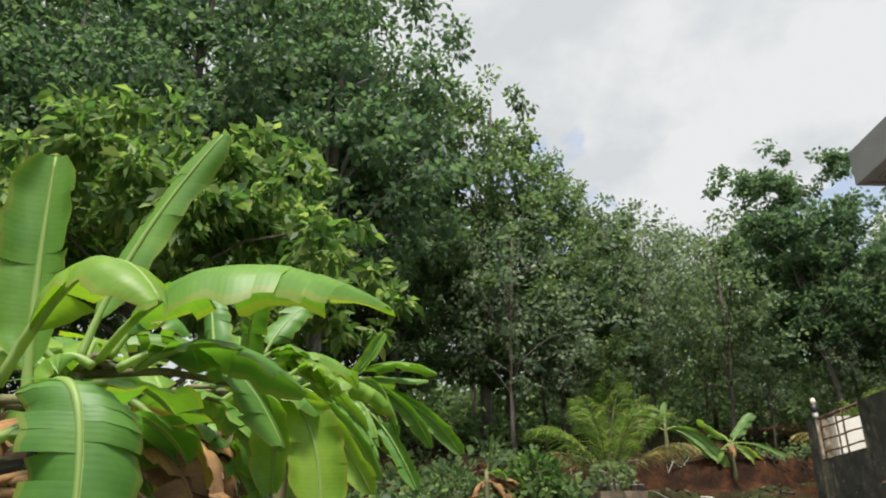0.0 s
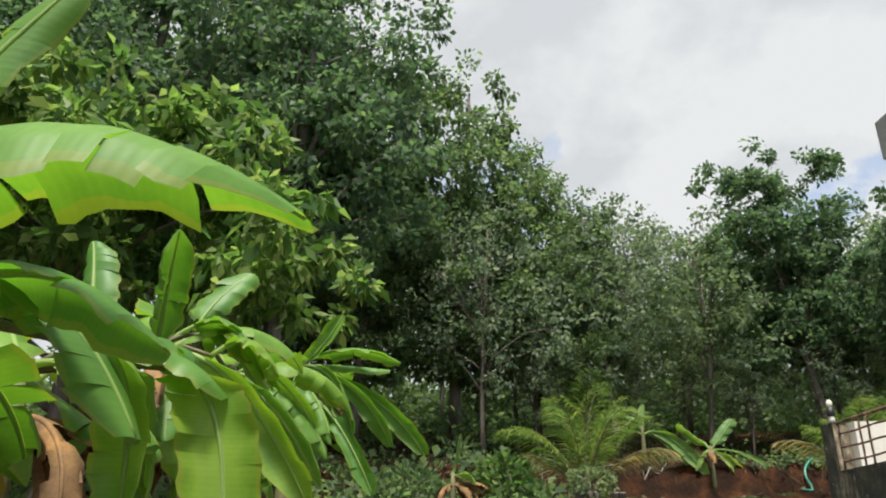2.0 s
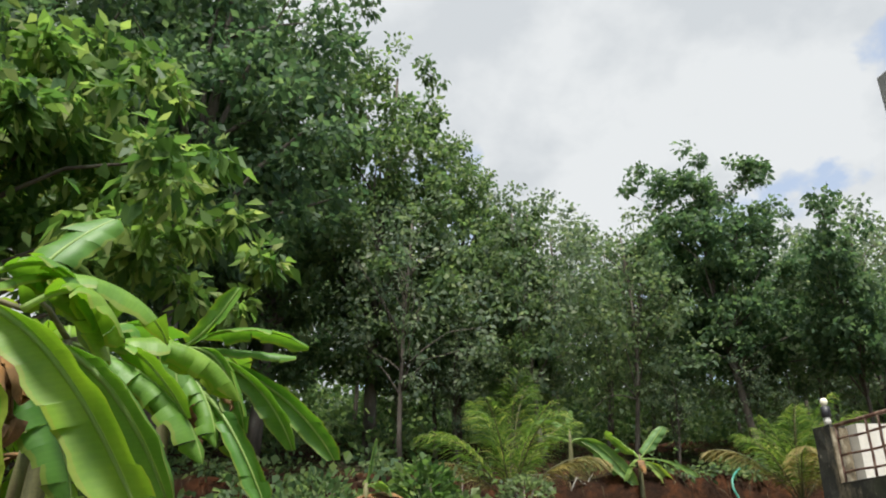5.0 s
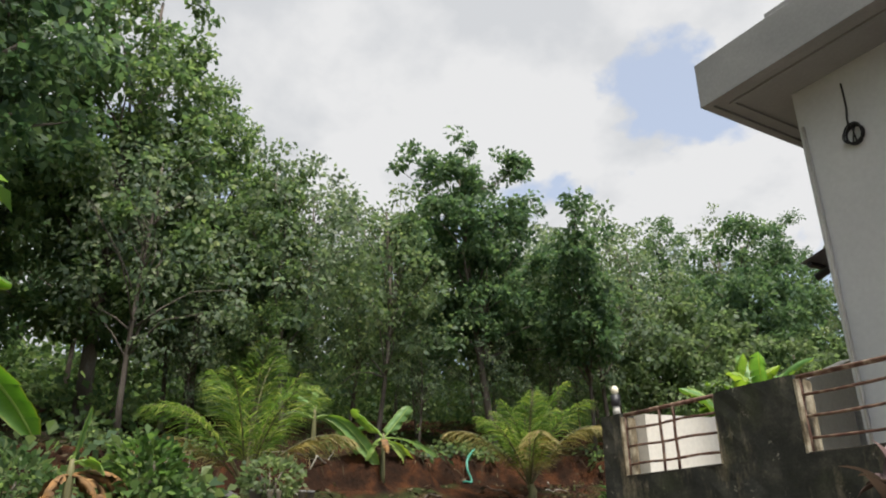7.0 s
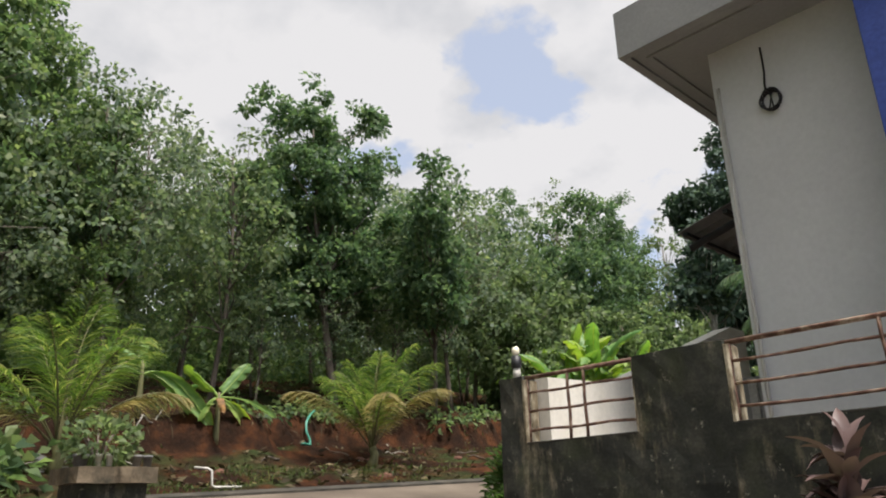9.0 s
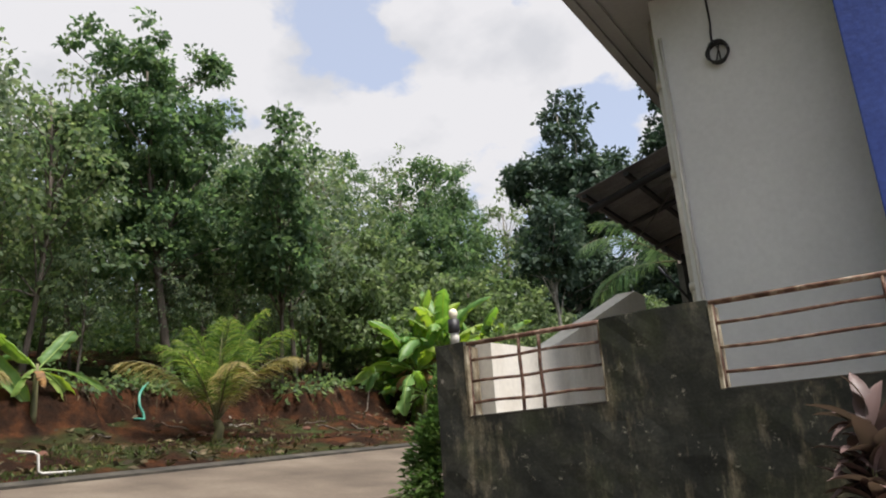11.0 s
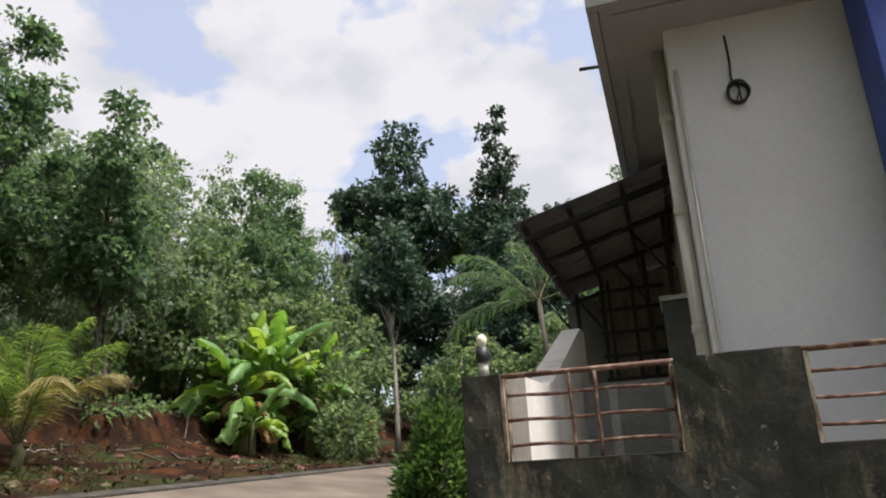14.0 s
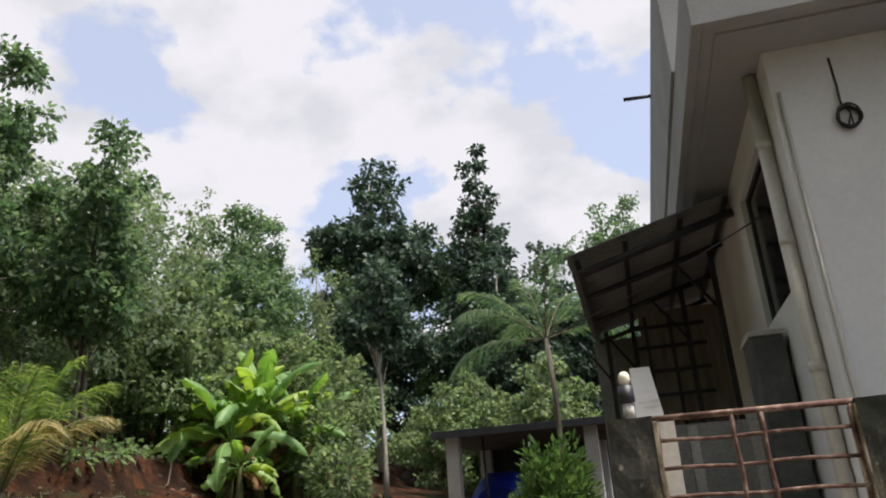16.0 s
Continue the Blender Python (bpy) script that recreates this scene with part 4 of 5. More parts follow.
# undergrowth along the wood's foot, and grass
def undergrowth():
    rng = np.random.default_rng(5)
    P, A, L = [], [], []
    spots = []
    for k in range(150):
        y = rng.uniform(-14, 34)
        x = rng.uniform(-34, -18.6 if y < 3 else -25.0)
        spots.append((x, y, rng.uniform(0.4, 1.5)))
    for k in range(230):
        spots.append((rng.uniform(-44, -31), rng.uniform(-26, 46), rng.uniform(1.6, 3.6)))
    for k in range(60):
        spots.append((rng.uniform(-24, 12), rng.uniform(45, 58), rng.uniform(1.6, 3.6)))
    for k in range(45):
        spots.append((rng.uniform(-15.5, -11.2), rng.uniform(-12, 3.2), rng.uniform(0.4, 1.3)))
    for x, y, h in spots:
        n = int(150 * h)
        z = ground_z(x, y)
        d = rng.normal(size=(n, 3))
        p = np.array([x, y, z + h * 0.5]) + d * np.array([h * 0.5, h * 0.5, h * 0.3])
        P.append(p); A.append(d + np.array([0, 0, 0.3])); L.append(rng.uniform(0.14, 0.3, size=n) * (1 + 0.25 * h))
    for k in range(60):
        y = rng.uniform(-6, 32)
        x = -16.0 - 0.6 * math.sin(y * 0.6) - 0.3 * math.sin(y * 1.7 + 1) - rng.uniform(0.3, 1.2)
        h, n = rng.uniform(0.2, 0.6), 50
        d = rng.normal(size=(n, 3))
        P.append(np.array([x, y, ground_z(x, y) + h * 0.35]) + d * np.array([h * 0.5, h * 0.5, h * 0.3])); A.append(d - np.array([0, 0, 0.3])); L.append(rng.uniform(0.1, 0.24, size=n))
    P, A, L = np.vstack(P), np.vstack(A), np.concatenate(L)
    tagged(new("undergrowth", leaf_mesh("undergrowth", P, A, L, L * 0.6, F_MID, rng)), "dense dark undergrowth below the trees", "undergrowth", kind="stuff")
    n = 44000
    x = np.concatenate([rng.uniform(-16.0, -10.3, size=n // 2), rng.uniform(-26, -17.2, size=n // 2)])
    y = np.concatenate([rng.uniform(-4, 30, size=n // 2), rng.uniform(-4, 30, size=n // 2)])
    keep = np.array([noise.noise((a * 0.5, b * 0.5, 7.0)) + 0.35 * noise.noise((a * 2, b * 2, 1.0)) > (0.2 if a > -16.5 else -0.05) for a, b in zip(x, y)])
    x, y = x[keep], y[keep]
    z = np.array([ground_z(a, b) for a, b in zip(x, y)])
    ax = rng.normal(size=(len(x), 3)) * 0.5 + np.array([0, 0, 1.0])
    L = rng.uniform(0.06, 0.22, size=len(x))
    tagged(new("grass", leaf_mesh("grass", np.stack([x, y, z - 0.01], 1), ax, L, L * 0.16, F_GRASS, rng)), "short uneven grass and weeds on the earth verge", "grass", kind="stuff")

    n = 420
    yy = rng.uniform(-4, 30, size=n)
    xx = -16.1 - 0.6 * np.sin(yy * 0.6) - 0.3 * np.sin(yy * 1.7 + 1) - rng.uniform(-0.1, 0.55, size=n)
    zz = np.array([ground_z(a, b) for a, b in zip(xx, yy)]) + 0.02
    ax = rng.normal(size=(n, 3)) * 0.3 + np.array([0.7, 0, -0.8])
    L = rng.uniform(0.15, 0.6, size=n)
    tagged(new("hanging_roots", leaf_mesh("hanging_roots", np.stack([xx, yy, zz], 1), ax, L, np.full(n, 0.022), M_LITTER, rng, 0.3)), "thin dry roots and grass hanging over the cut bank", "roots", kind="stuff")
    n = 6000
    x, y = rng.uniform(-19, -10.2, size=n), rng.uniform(-3, 30, size=n)
    keep = np.array([noise.noise((a * 0.8, b * 0.8, 17.0)) > -0.1 for a, b in zip(x, y)])
    x, y = x[keep], y[keep]
    z = np.array([max(ground_z(a, b), road_z(a, b) + (0.035 if a < -9.87 else 0.0) if a > -10.25 else -9) for a, b in zip(x, y)]) + 0.015
    ax = rng.normal(size=(len(x), 3)) * np.array([1, 1, 0.25])
    L = rng.uniform(0.07, 0.26, size=len(x))
    tagged(new("leaf_litter", leaf_mesh("leaf_litter", np.stack([x, y, z], 1), ax, L, L * 0.4, M_LITTER, rng, 0.0)), "dry brown fallen leaves on the verge", "leaf litter", kind="stuff")


undergrowth()

# ---------------------------------------------------------------- bananas, palms, shrubs


def banana_leaf(plant, base, az, el, length, width, bend, rng, mat, tears=5, fold=0.35, twist=0.0, name="leaf", label="", arc=None):
    """A broad blade on an arching midrib: az its heading, el its rise at the base, bend its droop in degrees, or arc its middle and tip; torn along the veins."""
    steps = 26
    stalk = 0.16
    a = radians(az)
    h = Vector((math.cos(a), math.sin(a), 0))
    p = Vector(base)
    pts, dirs = [], []
    for i in range(steps + 1):
        f = i / steps
        e = radians(el - bend * f ** 1.5)
        d = h * math.cos(e) + Vector((0, 0, math.sin(e)))
        pts.append(p.copy()); dirs.append(d)
        p = p + d * (length / steps)
    if arc:
        p0, p1, p2 = Vector(base), Vector(arc[0]), Vector(arc[1])
        pts = [p0 * (1 - f) ** 2 + p1 * (2 * f * (1 - f)) + p2 * f * f for f in (i / steps for i in range(steps + 1))]
        dirs = [((p1 - p0) * (1 - f) + (p2 - p1) * f).normalized() for f in (i / steps for i in range(steps + 1))]
    side0 = h.cross(Vector((0, 0, 1)))
    cuts = sorted(rng.sample(range(7, steps - 1), min(tears, steps - 10)))
    verts, faces, co = [], [], []
    flip = rng.choice((-1, 1))
    seed_ = rng.uniform(0, 6)
    for sgn in (-1, 1):
        row = None
        drop = fold * (1.7 if sgn == flip else 0.35) + rng.uniform(-0.1, 0.15)
        for i in range(int(stalk * steps), steps + 1):
            f = (i / steps - stalk) / (1 - stalk)
            w = width * 0.5 * (min(1, max(0.02, f * 5.5)) ** 0.6) * (1 - max(0, (f - 0.72) / 0.28) ** 3.0 * (0.62 if arc else 0.86))
            w *= 1 + 0.05 * math.sin(i * 1.7 + sgn)
            tw = twist * f
            sd = (side0 * math.cos(tw) + dirs[i].cross(side0) * math.sin(tw)) * sgn
            up = sd.cross(dirs[i]) * -sgn
            if up.z < 0:
                up = -up
            def ring(dr):
                out = []
                for q in (0.0, 0.35, 0.7, 1.0):
                    ang = dr * (q ** 1.1) * 1.5 - 0.25 * (1 - q)
                    out.append(pts[i] + sd * (w * q * math.cos(ang * 0.8)) - up * (w * q * math.sin(ang)) + up * (0.08 * w * q * q * math.sin(i * 0.9 + 2 * sgn + seed_)))
                return out
            if row is not None:
                r = ring(drop)
                o = len(verts)
                verts += r
                co += [(f, sgn * q, 0) for q in (0.0, 0.35, 0.7, 1.0)]
                for k in range(3):
                    q4 = (row + k, row + k + 1, o + k + 1, o + k)
                    faces.append(q4 if sgn < 0 else q4[::-1])
                row = o
            if row is None or (i in cuts and sgn == (1 if (i * 7) % 2 else -1)):
                if row is not None:
                    drop = fold * (1.7 if sgn == flip else 0.35) + rng.uniform(-0.4, 0.75) * (0.3 if arc or el > 60 else 1.0)
                row = len(verts)
                verts += ring(drop)
                co += [(f, sgn * q, 0) for q in (0.0, 0.35, 0.7, 1.0)]
    # midrib
    rv, rf = tube_data([q - Vector((0, 0, 0.008)) for q in pts], [0.022 * (1 - 0.85 * i / steps) + 0.003 for i in range(steps + 1)], 6)
    o = len(verts)
    verts += rv
    co += [(0, 0, 0)] * len(rv)
    faces += [tuple(i + o for i in q) for q in rf]
    me = mesh_from(name, verts, faces, mat, True)
    at_ = me.attributes.new("blade", "FLOAT_VECTOR", "POINT")
    at_.data.foreach_set("vector", [c for v in co for c in v])
    return part(name, me, None, plant, label)


def banana_plant(where, height, leaves, seed, label, mat=None, stem_r=0.10, dry=2, lean=(0, 0), ground=None, group="", tears=(9, 17), arcs=()):
    """leaves: rows of heading, rise, length, width, droop; arcs: rows of the midrib's foot, middle and tip in the place, width, side's heading."""
    x, y = where
    g0 = ground_z(x, y) if ground is None else ground
    t = thing("banana_plant", (x, y, g0 - 0.05), label, "banana plant", group)
    rng = random.Random(seed)
    pts = [(lean[0] * f * f, lean[1] * f * f, height * f) for f in (0, 0.25, 0.5, 0.75, 1.0)]
    part("pseudostem", tubes("pseudostem", [(pts, [stem_r * 1.15, stem_r, stem_r * 0.85, stem_r * 0.7, stem_r * 0.45])], M_STEM, 12), None, t)
    top = Vector(pts[-1])
    for k, (az, el, ln, wd, bd) in enumerate(leaves):
        b = top + Vector((0, 0, -0.12 + 0.03 * (k % 5)))
        banana_leaf(t, b, az, el, ln, wd, bd, rng, mat or M_BLADE, tears=rng.randint(*tears), fold=rng.uniform(0.15, 0.6))
    o = Vector((x, y, g0 - 0.05))
    for foot, mid, tip, wd, side in arcs:
        foot, mid, tip = Vector(foot) - o, Vector(mid) - o, Vector(tip) - o
        hz = Vector((tip.x - foot.x, tip.y - foot.y))
        az = math.degrees(math.atan2(hz.y, hz.x)) if side is None else side - 90
        if (foot - top).length > 0.12:                     # the stalk runs back to the plant's heart
            part("stalk", tubes("stalk", [([top, top.lerp(foot, 0.5) + Vector((0, 0, 0.05)), foot], [0.028, 0.022, 0.018])], M_STEM, 6), None, t)
        banana_leaf(t, foot, az, 0, 1.0, wd * 0.9, 0, rng, mat or M_BLADE, tears=rng.randint(6, 12), fold=rng.uniform(0.2, 0.42), arc=(mid, tip))
    for k in range(dry):
        banana_leaf(t, top + Vector((0, 0, -0.25)), rng.uniform(0, 360), rng.uniform(-10, 20), rng.uniform(0.9, 1.4), 0.28, 120, rng, M_BLADE_DRY, 8, 0.9, name="dead_leaf", label="shrivelled brown hanging leaf")
    return t


def leaf_set(seed, n, ln, wd, up=62, low=-5):
    r = random.Random(seed)
    out = []
    for k in range(n):
        f = k / max(1, n - 1)
        out.append((k * 137.5 + r.uniform(-20, 20) + seed * 31, up - (up - low) * f + r.uniform(-8, 8), ln * r.uniform(0.85, 1.1), wd * r.uniform(0.85, 1.1), 55 + 50 * f + r.uniform(-12, 12)))
    return out


# the near clump beside the drive
CLUMP = "banana clump by the drive"
NEAR = banana_plant((3.3, -2.05), 2.05, [(200, 45, 1.7, 0.45, 75), (250, 40, 1.6, 0.45, 80), (165, 20, 1.4, 0.42, 95), (-60, 40, 1.3, 0.45, 90), (110, -40, 0.9, 0.36, 40)], 3,
             "banana plant with broad torn bright green leaves", dry=7, group=CLUMP, arcs=[
    ((3.3, -1.95, 2.50), (4.1, -1.25, 3.02), (3.6, -0.44, 2.70), 0.62, None),
    ((3.3, -2.05, 2.50), (3.2, -1.98, 3.2), (3.16, -1.53, 3.95), 0.30, 92),
    ((3.3, -1.85, 2.46), (3.1, -1.41, 2.88), (3.0, -1.02, 2.12), 0.42, 150),
    ((3.2, -1.80, 2.48), (3.4, -1.30, 2.76), (3.25, -0.88, 2.36), 0.36, None),
    ((3.35, -1.95, 2.46), (3.4, -2.2, 2.66), (3.4, -2.3, 2.05), 0.42, None),
    ((3.3, -1.90, 2.52), (3.2, -1.74, 2.97), (3.2, -1.53, 2.66), 0.32, None),
    ((3.0, -1.25, 2.44), (2.9, -1.08, 2.46), (2.8, -1.10, 1.90), 0.30, 80)])
for foot_, mid_, tip_ in (((3.2, -1.79, 2.32), (3.2, -1.62, 2.25), (3.2, -1.38, 1.88)), ((3.1, -1.86, 2.32), (3.1, -1.78, 2.21), (3.1, -1.7, 1.83))):
    _o = Vector(NEAR.location)
    banana_leaf(NEAR, Vector(foot_) - _o, 0, 0, 1.0, 0.26, 0, random.Random(6), M_BLADE_OLD, 6, 0.5, name="dead_leaf", label="orange-brown dying leaf hanging down", arc=(Vector(mid_) - _o, Vector(tip_) - _o))
banana_plant((4.25, -1.95), 1.75, [(150, 40, 1.2, 0.4, 90), (230, 45, 1.2, 0.4, 90), (-20, 15, 1.1, 0.42, 100)], 31,
             "young banana plant with broad blades hanging low", stem_r=0.07, dry=4, group=CLUMP, arcs=[
    ((4.2, -1.78, 2.08), (4.2, -1.86, 2.54), (4.2, -1.9, 3.18), 0.34, 80),
    ((4.3, -1.85, 2.15), (4.5, -1.5, 2.85), (4.66, -1.16, 2.36), 0.36, None),
    ((4.45, -1.62, 2.06), (4.62, -1.36, 2.30), (4.66, -1.30, 1.50), 0.44, 95)])
banana_plant((1.5, -2.2), 2.05, [(150, 50, 1.5, 0.42, 80), (-40, 40, 1.5, 0.45, 90), (220, 45, 1.7, 0.45, 80), (105, -25, 1.3, 0.36, 50), (170, 30, 1.6, 0.42, 90)], 5,
             "banana plant with arching bright green leaves", dry=7, group=CLUMP, arcs=[
    ((1.6, -1.40, 2.70), (1.6, -1.06, 2.72), (1.6, -0.99, 1.86), 0.50, 85),
    ((1.6, -1.85, 2.75), (1.5, -1.91, 3.20), (1.4, -2.03, 3.51), 0.32, 80),
    ((1.6, -2.10, 2.70), (1.7, -1.76, 2.78), (1.7, -1.34, 2.28), 0.42, None),
    ((1.5, -1.64, 2.70), (1.5, -1.53, 2.80), (1.4, -1.47, 2.00), 0.36, 80),
    ((1.7, -1.75, 2.62), (1.7, -1.40, 2.95), (1.6, -1.05, 2.55), 0.36, None)])
banana_plant((-0.7, -2.25), 2.5, [(20, 62, 1.2, 0.36, 25), (120, 45, 1.6, 0.40, 110), (95, -30, 1.5, 0.36, 50), (55, -45, 1.3, 0.36, 40), (200, 50, 1.8, 0.45, 80), (-60, 40, 1.6, 0.45, 90), (30, -25, 1.2, 0.4, 45)], 7,
             "banana plant with long hanging torn leaves", dry=6, group=CLUMP, arcs=[
    ((0.0, -1.81, 3.22), (0.0, -1.34, 3.15), (0.0, -0.76, 2.15), 0.44, 60),
    ((-0.8, -2.15, 3.55), (-0.8, -1.61, 4.02), (-0.8, -1.33, 3.20), 0.44, None),
    ((-0.9, -1.93, 3.62), (-0.8, -1.51, 3.78), (-0.8, -1.27, 3.12), 0.46, None),
    ((-0.6, -1.63, 3.20), (-0.4, -1.13, 3.05), (-0.3, -0.73, 2.30), 0.50, 60),
    ((-0.6, -1.75, 3.35), (-0.6, -1.40, 3.70), (-0.6, -1.16, 3.20), 0.50, None)])
banana_plant((-2.6, -2.1), 2.55, [(110, 30, 1.7, 0.44, 100), (150, 45, 1.7, 0.44, 90), (200, 40, 1.6, 0.44, 90), (60, -30, 1.5, 0.42, 45), (90, -15, 1.6, 0.42, 60), (-40, 30, 1.4, 0.42, 90), (20, -20, 1.3, 0.4, 55)], 9,
             "banana plant with long hanging torn leaves", dry=4, group=CLUMP, arcs=[
    ((-2.1, -2.35, 4.0), (-2.2, -2.22, 4.44), (-2.5, -1.92, 4.83), 0.46, 90),
    ((-2.6, -1.95, 3.69), (-2.6, -1.63, 3.95), (-2.6, -1.06, 3.15), 0.48, 50),
    ((-2.6, -1.95, 3.64), (-2.5, -1.77, 3.55), (-2.4, -1.60, 2.95), 0.46, 70)])
HEART = (-4.8, -1.6, 4.34)
banana_plant((-4.85, -1.65), 2.75, [(150, 40, 1.5, 0.4, 80), (230, 50, 1.5, 0.4, 80), (190, 20, 1.5, 0.4, 90), (100, -35, 1.4, 0.4, 45), (60, -40, 1.3, 0.4, 40)], 11,
             "banana plant with drooping dusty leaves", dry=3, group=CLUMP, arcs=[
    (HEART, (-4.6, -1.30, 4.45), (-4.5, -1.01, 5.02), 0.34, 80),
    (HEART, (-4.6, -0.93, 4.78), (-4.6, -0.16, 4.40), 0.36, None),
    (HEART, (-4.9, -1.15, 4.42), (-4.9, -0.30, 4.36), 0.30, None),
    (HEART, (-4.5, -1.04, 4.42), (-4.4, -0.74, 3.36), 0.46, 60),
    (HEART, (-4.6, -0.68, 4.22), (-4.6, -0.23, 3.24), 0.44, 60),
    (HEART, (-4.8, -0.39, 4.12), (-4.8, 0.23, 3.18), 0.44, 60),
    (HEART, (-4.6, -1.71, 4.46), (-4.6, -1.42, 3.46), 0.42, 80),
    (HEART, (-4.7, -2.10, 4.78), (-4.7, -2.06, 3.95), 0.46, None),
    ((-4.7, -1.28, 3.85), (-4.3, -0.86, 3.50), (-4.3, -0.43, 2.60), 0.34, 60)])
banana_plant((-4.0, -2.7), 1.9, leaf_set(8, 11, 1.6, 0.44, 62, -35), 13, "banana plant with drooping leaves", dry=2, group=CLUMP)
# single plants on the verge
banana_plant((-15.6, 8.74), 1.36, [(200, 50, 1.2, 0.3, 90)], 21, "young banana plant at the foot of the earth bank", M_BLADE_FAR, 0.07, 1, arcs=[
    ((-15.6, 8.74, 5.09), (-15.6, 9.12, 5.49), (-15.6, 9.5, 6.0), 0.5, 90),
    ((-15.6, 8.74, 5.09), (-15.6, 9.47, 5.23), (-15.6, 10.31, 4.7), 0.46, 90),
    ((-15.6, 8.74, 5.09), (-15.6, 9.32, 5.0), (-15.6, 9.71, 4.07), 0.46, 90),
    ((-15.6, 8.74, 5.09), (-15.6, 8.32, 5.48), (-15.6, 7.82, 5.78), 0.40, None),
    ((-15.6, 8.74, 5.09), (-15.6, 8.43, 5.07), (-15.6, 8.25, 4.5), 0.40, None)])
banana_plant((-15.9, 6.91), 1.35, [(240, 50, 1.2, 0.3, 90)], 22, "banana plant with long pale drooping leaves", M_BLADE_FAR, 0.07, 0, arcs=[
    ((-15.9, 6.91, 5.49), (-15.8, 7.44, 5.98), (-15.6, 8.56, 4.41), 0.56, 60),
    ((-15.9, 6.91, 5.49), (-15.9, 7.5, 5.79), (-15.9, 8.22, 4.66), 0.46, 60),
    ((-15.9, 6.91, 5.49), (-15.9, 6.33, 5.86), (-15.9, 6.13, 5.16), 0.36, None),
    ((-15.9, 6.91, 5.49), (-16.0, 6.93, 5.95), (-16.0, 7.03, 6.39), 0.30, 90)])
banana_plant((-14.2, 22.6), 2.6, leaf_set(5, 16, 2.8, 0.62, 86, 15), 23, "leafy banana plant with pale bright leaves", M_BLADE_FAR, 0.15, 4, group="banana clump at the bank")
banana_plant((-13.4, 23.6), 2.2, leaf_set(6, 13, 2.6, 0.58, 82, 5), 25, "banana plant with yellowing lower leaves", M_BLADE_FAR, 0.15, 7, group="banana clump at the bank")
banana_plant((-14.7, 21.6), 1.9, leaf_set(7, 12, 2.6, 0.58, 82, 5), 27, "banana plant with yellowing lower leaves", M_BLADE_FAR, 0.15, 6, group="banana clump at the bank")
banana_plant((-15.4, 22.4), 2.2, leaf_set(11, 13, 2.7, 0.6, 84, 5), 30, "banana plant with broad pale leaves", M_BLADE_FAR, 0.15, 6, group="banana clump at the bank")
banana_plant((-14.0, 21.0), 1.1, leaf_set(12, 10, 1.7, 0.45, 65, -10), 32, "low banana sucker with bright leaves", M_BLADE_FAR, 0.12, 5, group="banana clump at the bank")
banana_plant((-13.2, 24.6), 1.3, leaf_set(9, 9, 1.7, 0.45, 60, 0), 28, "small banana sucker at the clump's edge", M_BLADE_FAR, 0.12, 5, group="banana clump at the bank")
banana_plant((-11.4, 1.1), 1.1, [(70, 84, 1.0, 0.2, 8), (120, 30, 0.6, 0.2, 90), (60, 20, 0.7, 0.2, 110)], 29, "small banana plant with one rolled upright leaf", M_BLADE_FAR, 0.09, 7)


def palm(where, fronds, length, seed, label, trunk=0.5, dry=2, spread=(80, 15), mat=None):
    """Young coconut palm: arching ribs, each with two rows of narrow leaflets."""
    x, y = where
    t = thing("coconut_palm", (x, y, ground_z(x, y) - 0.03), label, "palm")
    rng = np.random.default_rng(seed)
    part("trunk", tubes("trunk", [([(0, 0, 0), (0.05, 0, trunk * 0.3), (0.08, 0.03, trunk * 0.65), (0, 0, trunk)], [0.16, 0.12, 0.11, 0.10] if trunk < 2 else [0.1, 0.07, 0.06, 0.06])], M_STEM if trunk < 2 else M_BARK, 10), None, t)
    for k in range(fronds):
        f = k / max(1, fronds - 1)
        az = radians(k * 137.5 + rng.uniform(-15, 15))
        el = spread[0] - (spread[0] - spread[1]) * f
        h = Vector((math.cos(az), math.sin(az), 0))
        p = Vector((0, 0, trunk - 0.05))
        pts, dirs = [], []
        L = length * rng.uniform(0.85, 1.1)
        for i in range(21):
            e = radians(el - (38 + 42 * f) * (i / 20) ** 2.2)
            d = h * math.cos(e) + Vector((0, 0, math.sin(e)))
            pts.append(p.copy()); dirs.append(d)
            p = p + d * L / 20
        isdry = k >= fronds - dry
        fr = part("frond", tubes("frond", [(pts, [0.02 * (1 - 0.85 * i / 20) + 0.004 for i in range(21)])], M_STEM, 6), None, t)
        P, A, LL = [], [], []
        sd = h.cross(Vector((0, 0, 1)))
        for i in range(84):
            u = 4 + 16 * i / 84
            i0 = min(19, int(u))
            q = pts[i0].lerp(pts[i0 + 1], u - i0)
            for s in (-1, 1):
                P.append(q)
                v = sd * s * 0.75 + dirs[i0] * 0.75 + Vector((0, 0, -0.2 - (0.2 if isdry else 0))) + Vector(rng.normal(size=3)) * 0.1
                A.append(v)
                LL.append(L * 0.30 * math.sin(math.pi * (0.18 + 0.72 * i / 84)) * rng.uniform(0.85, 1.1))
        LL = np.array(LL)
        part("blade", leaf_mesh("blade", np.array([tuple(q) for q in P]), np.array([tuple(q) for q in A]), LL, np.full(len(LL), 0.021), F_PALM_DRY if isdry else (mat or F_PALM), rng, 0.3), None, fr)
    return t


palm((-14.3, 12.5), 15, 2.8, 3, "young coconut palm with some yellowed fronds", 0.5, 4, (89, 48))
palm((-13.6, 4.6), 13, 3.0, 5, "young coconut palm on the verge by the road", 0.5, 2, (89, 42))
palm((-4.3, 18.3), 10, 2.6, 7, "dull green coconut palm behind the wall", 4.7, 0, (80, 10), F_DARK)


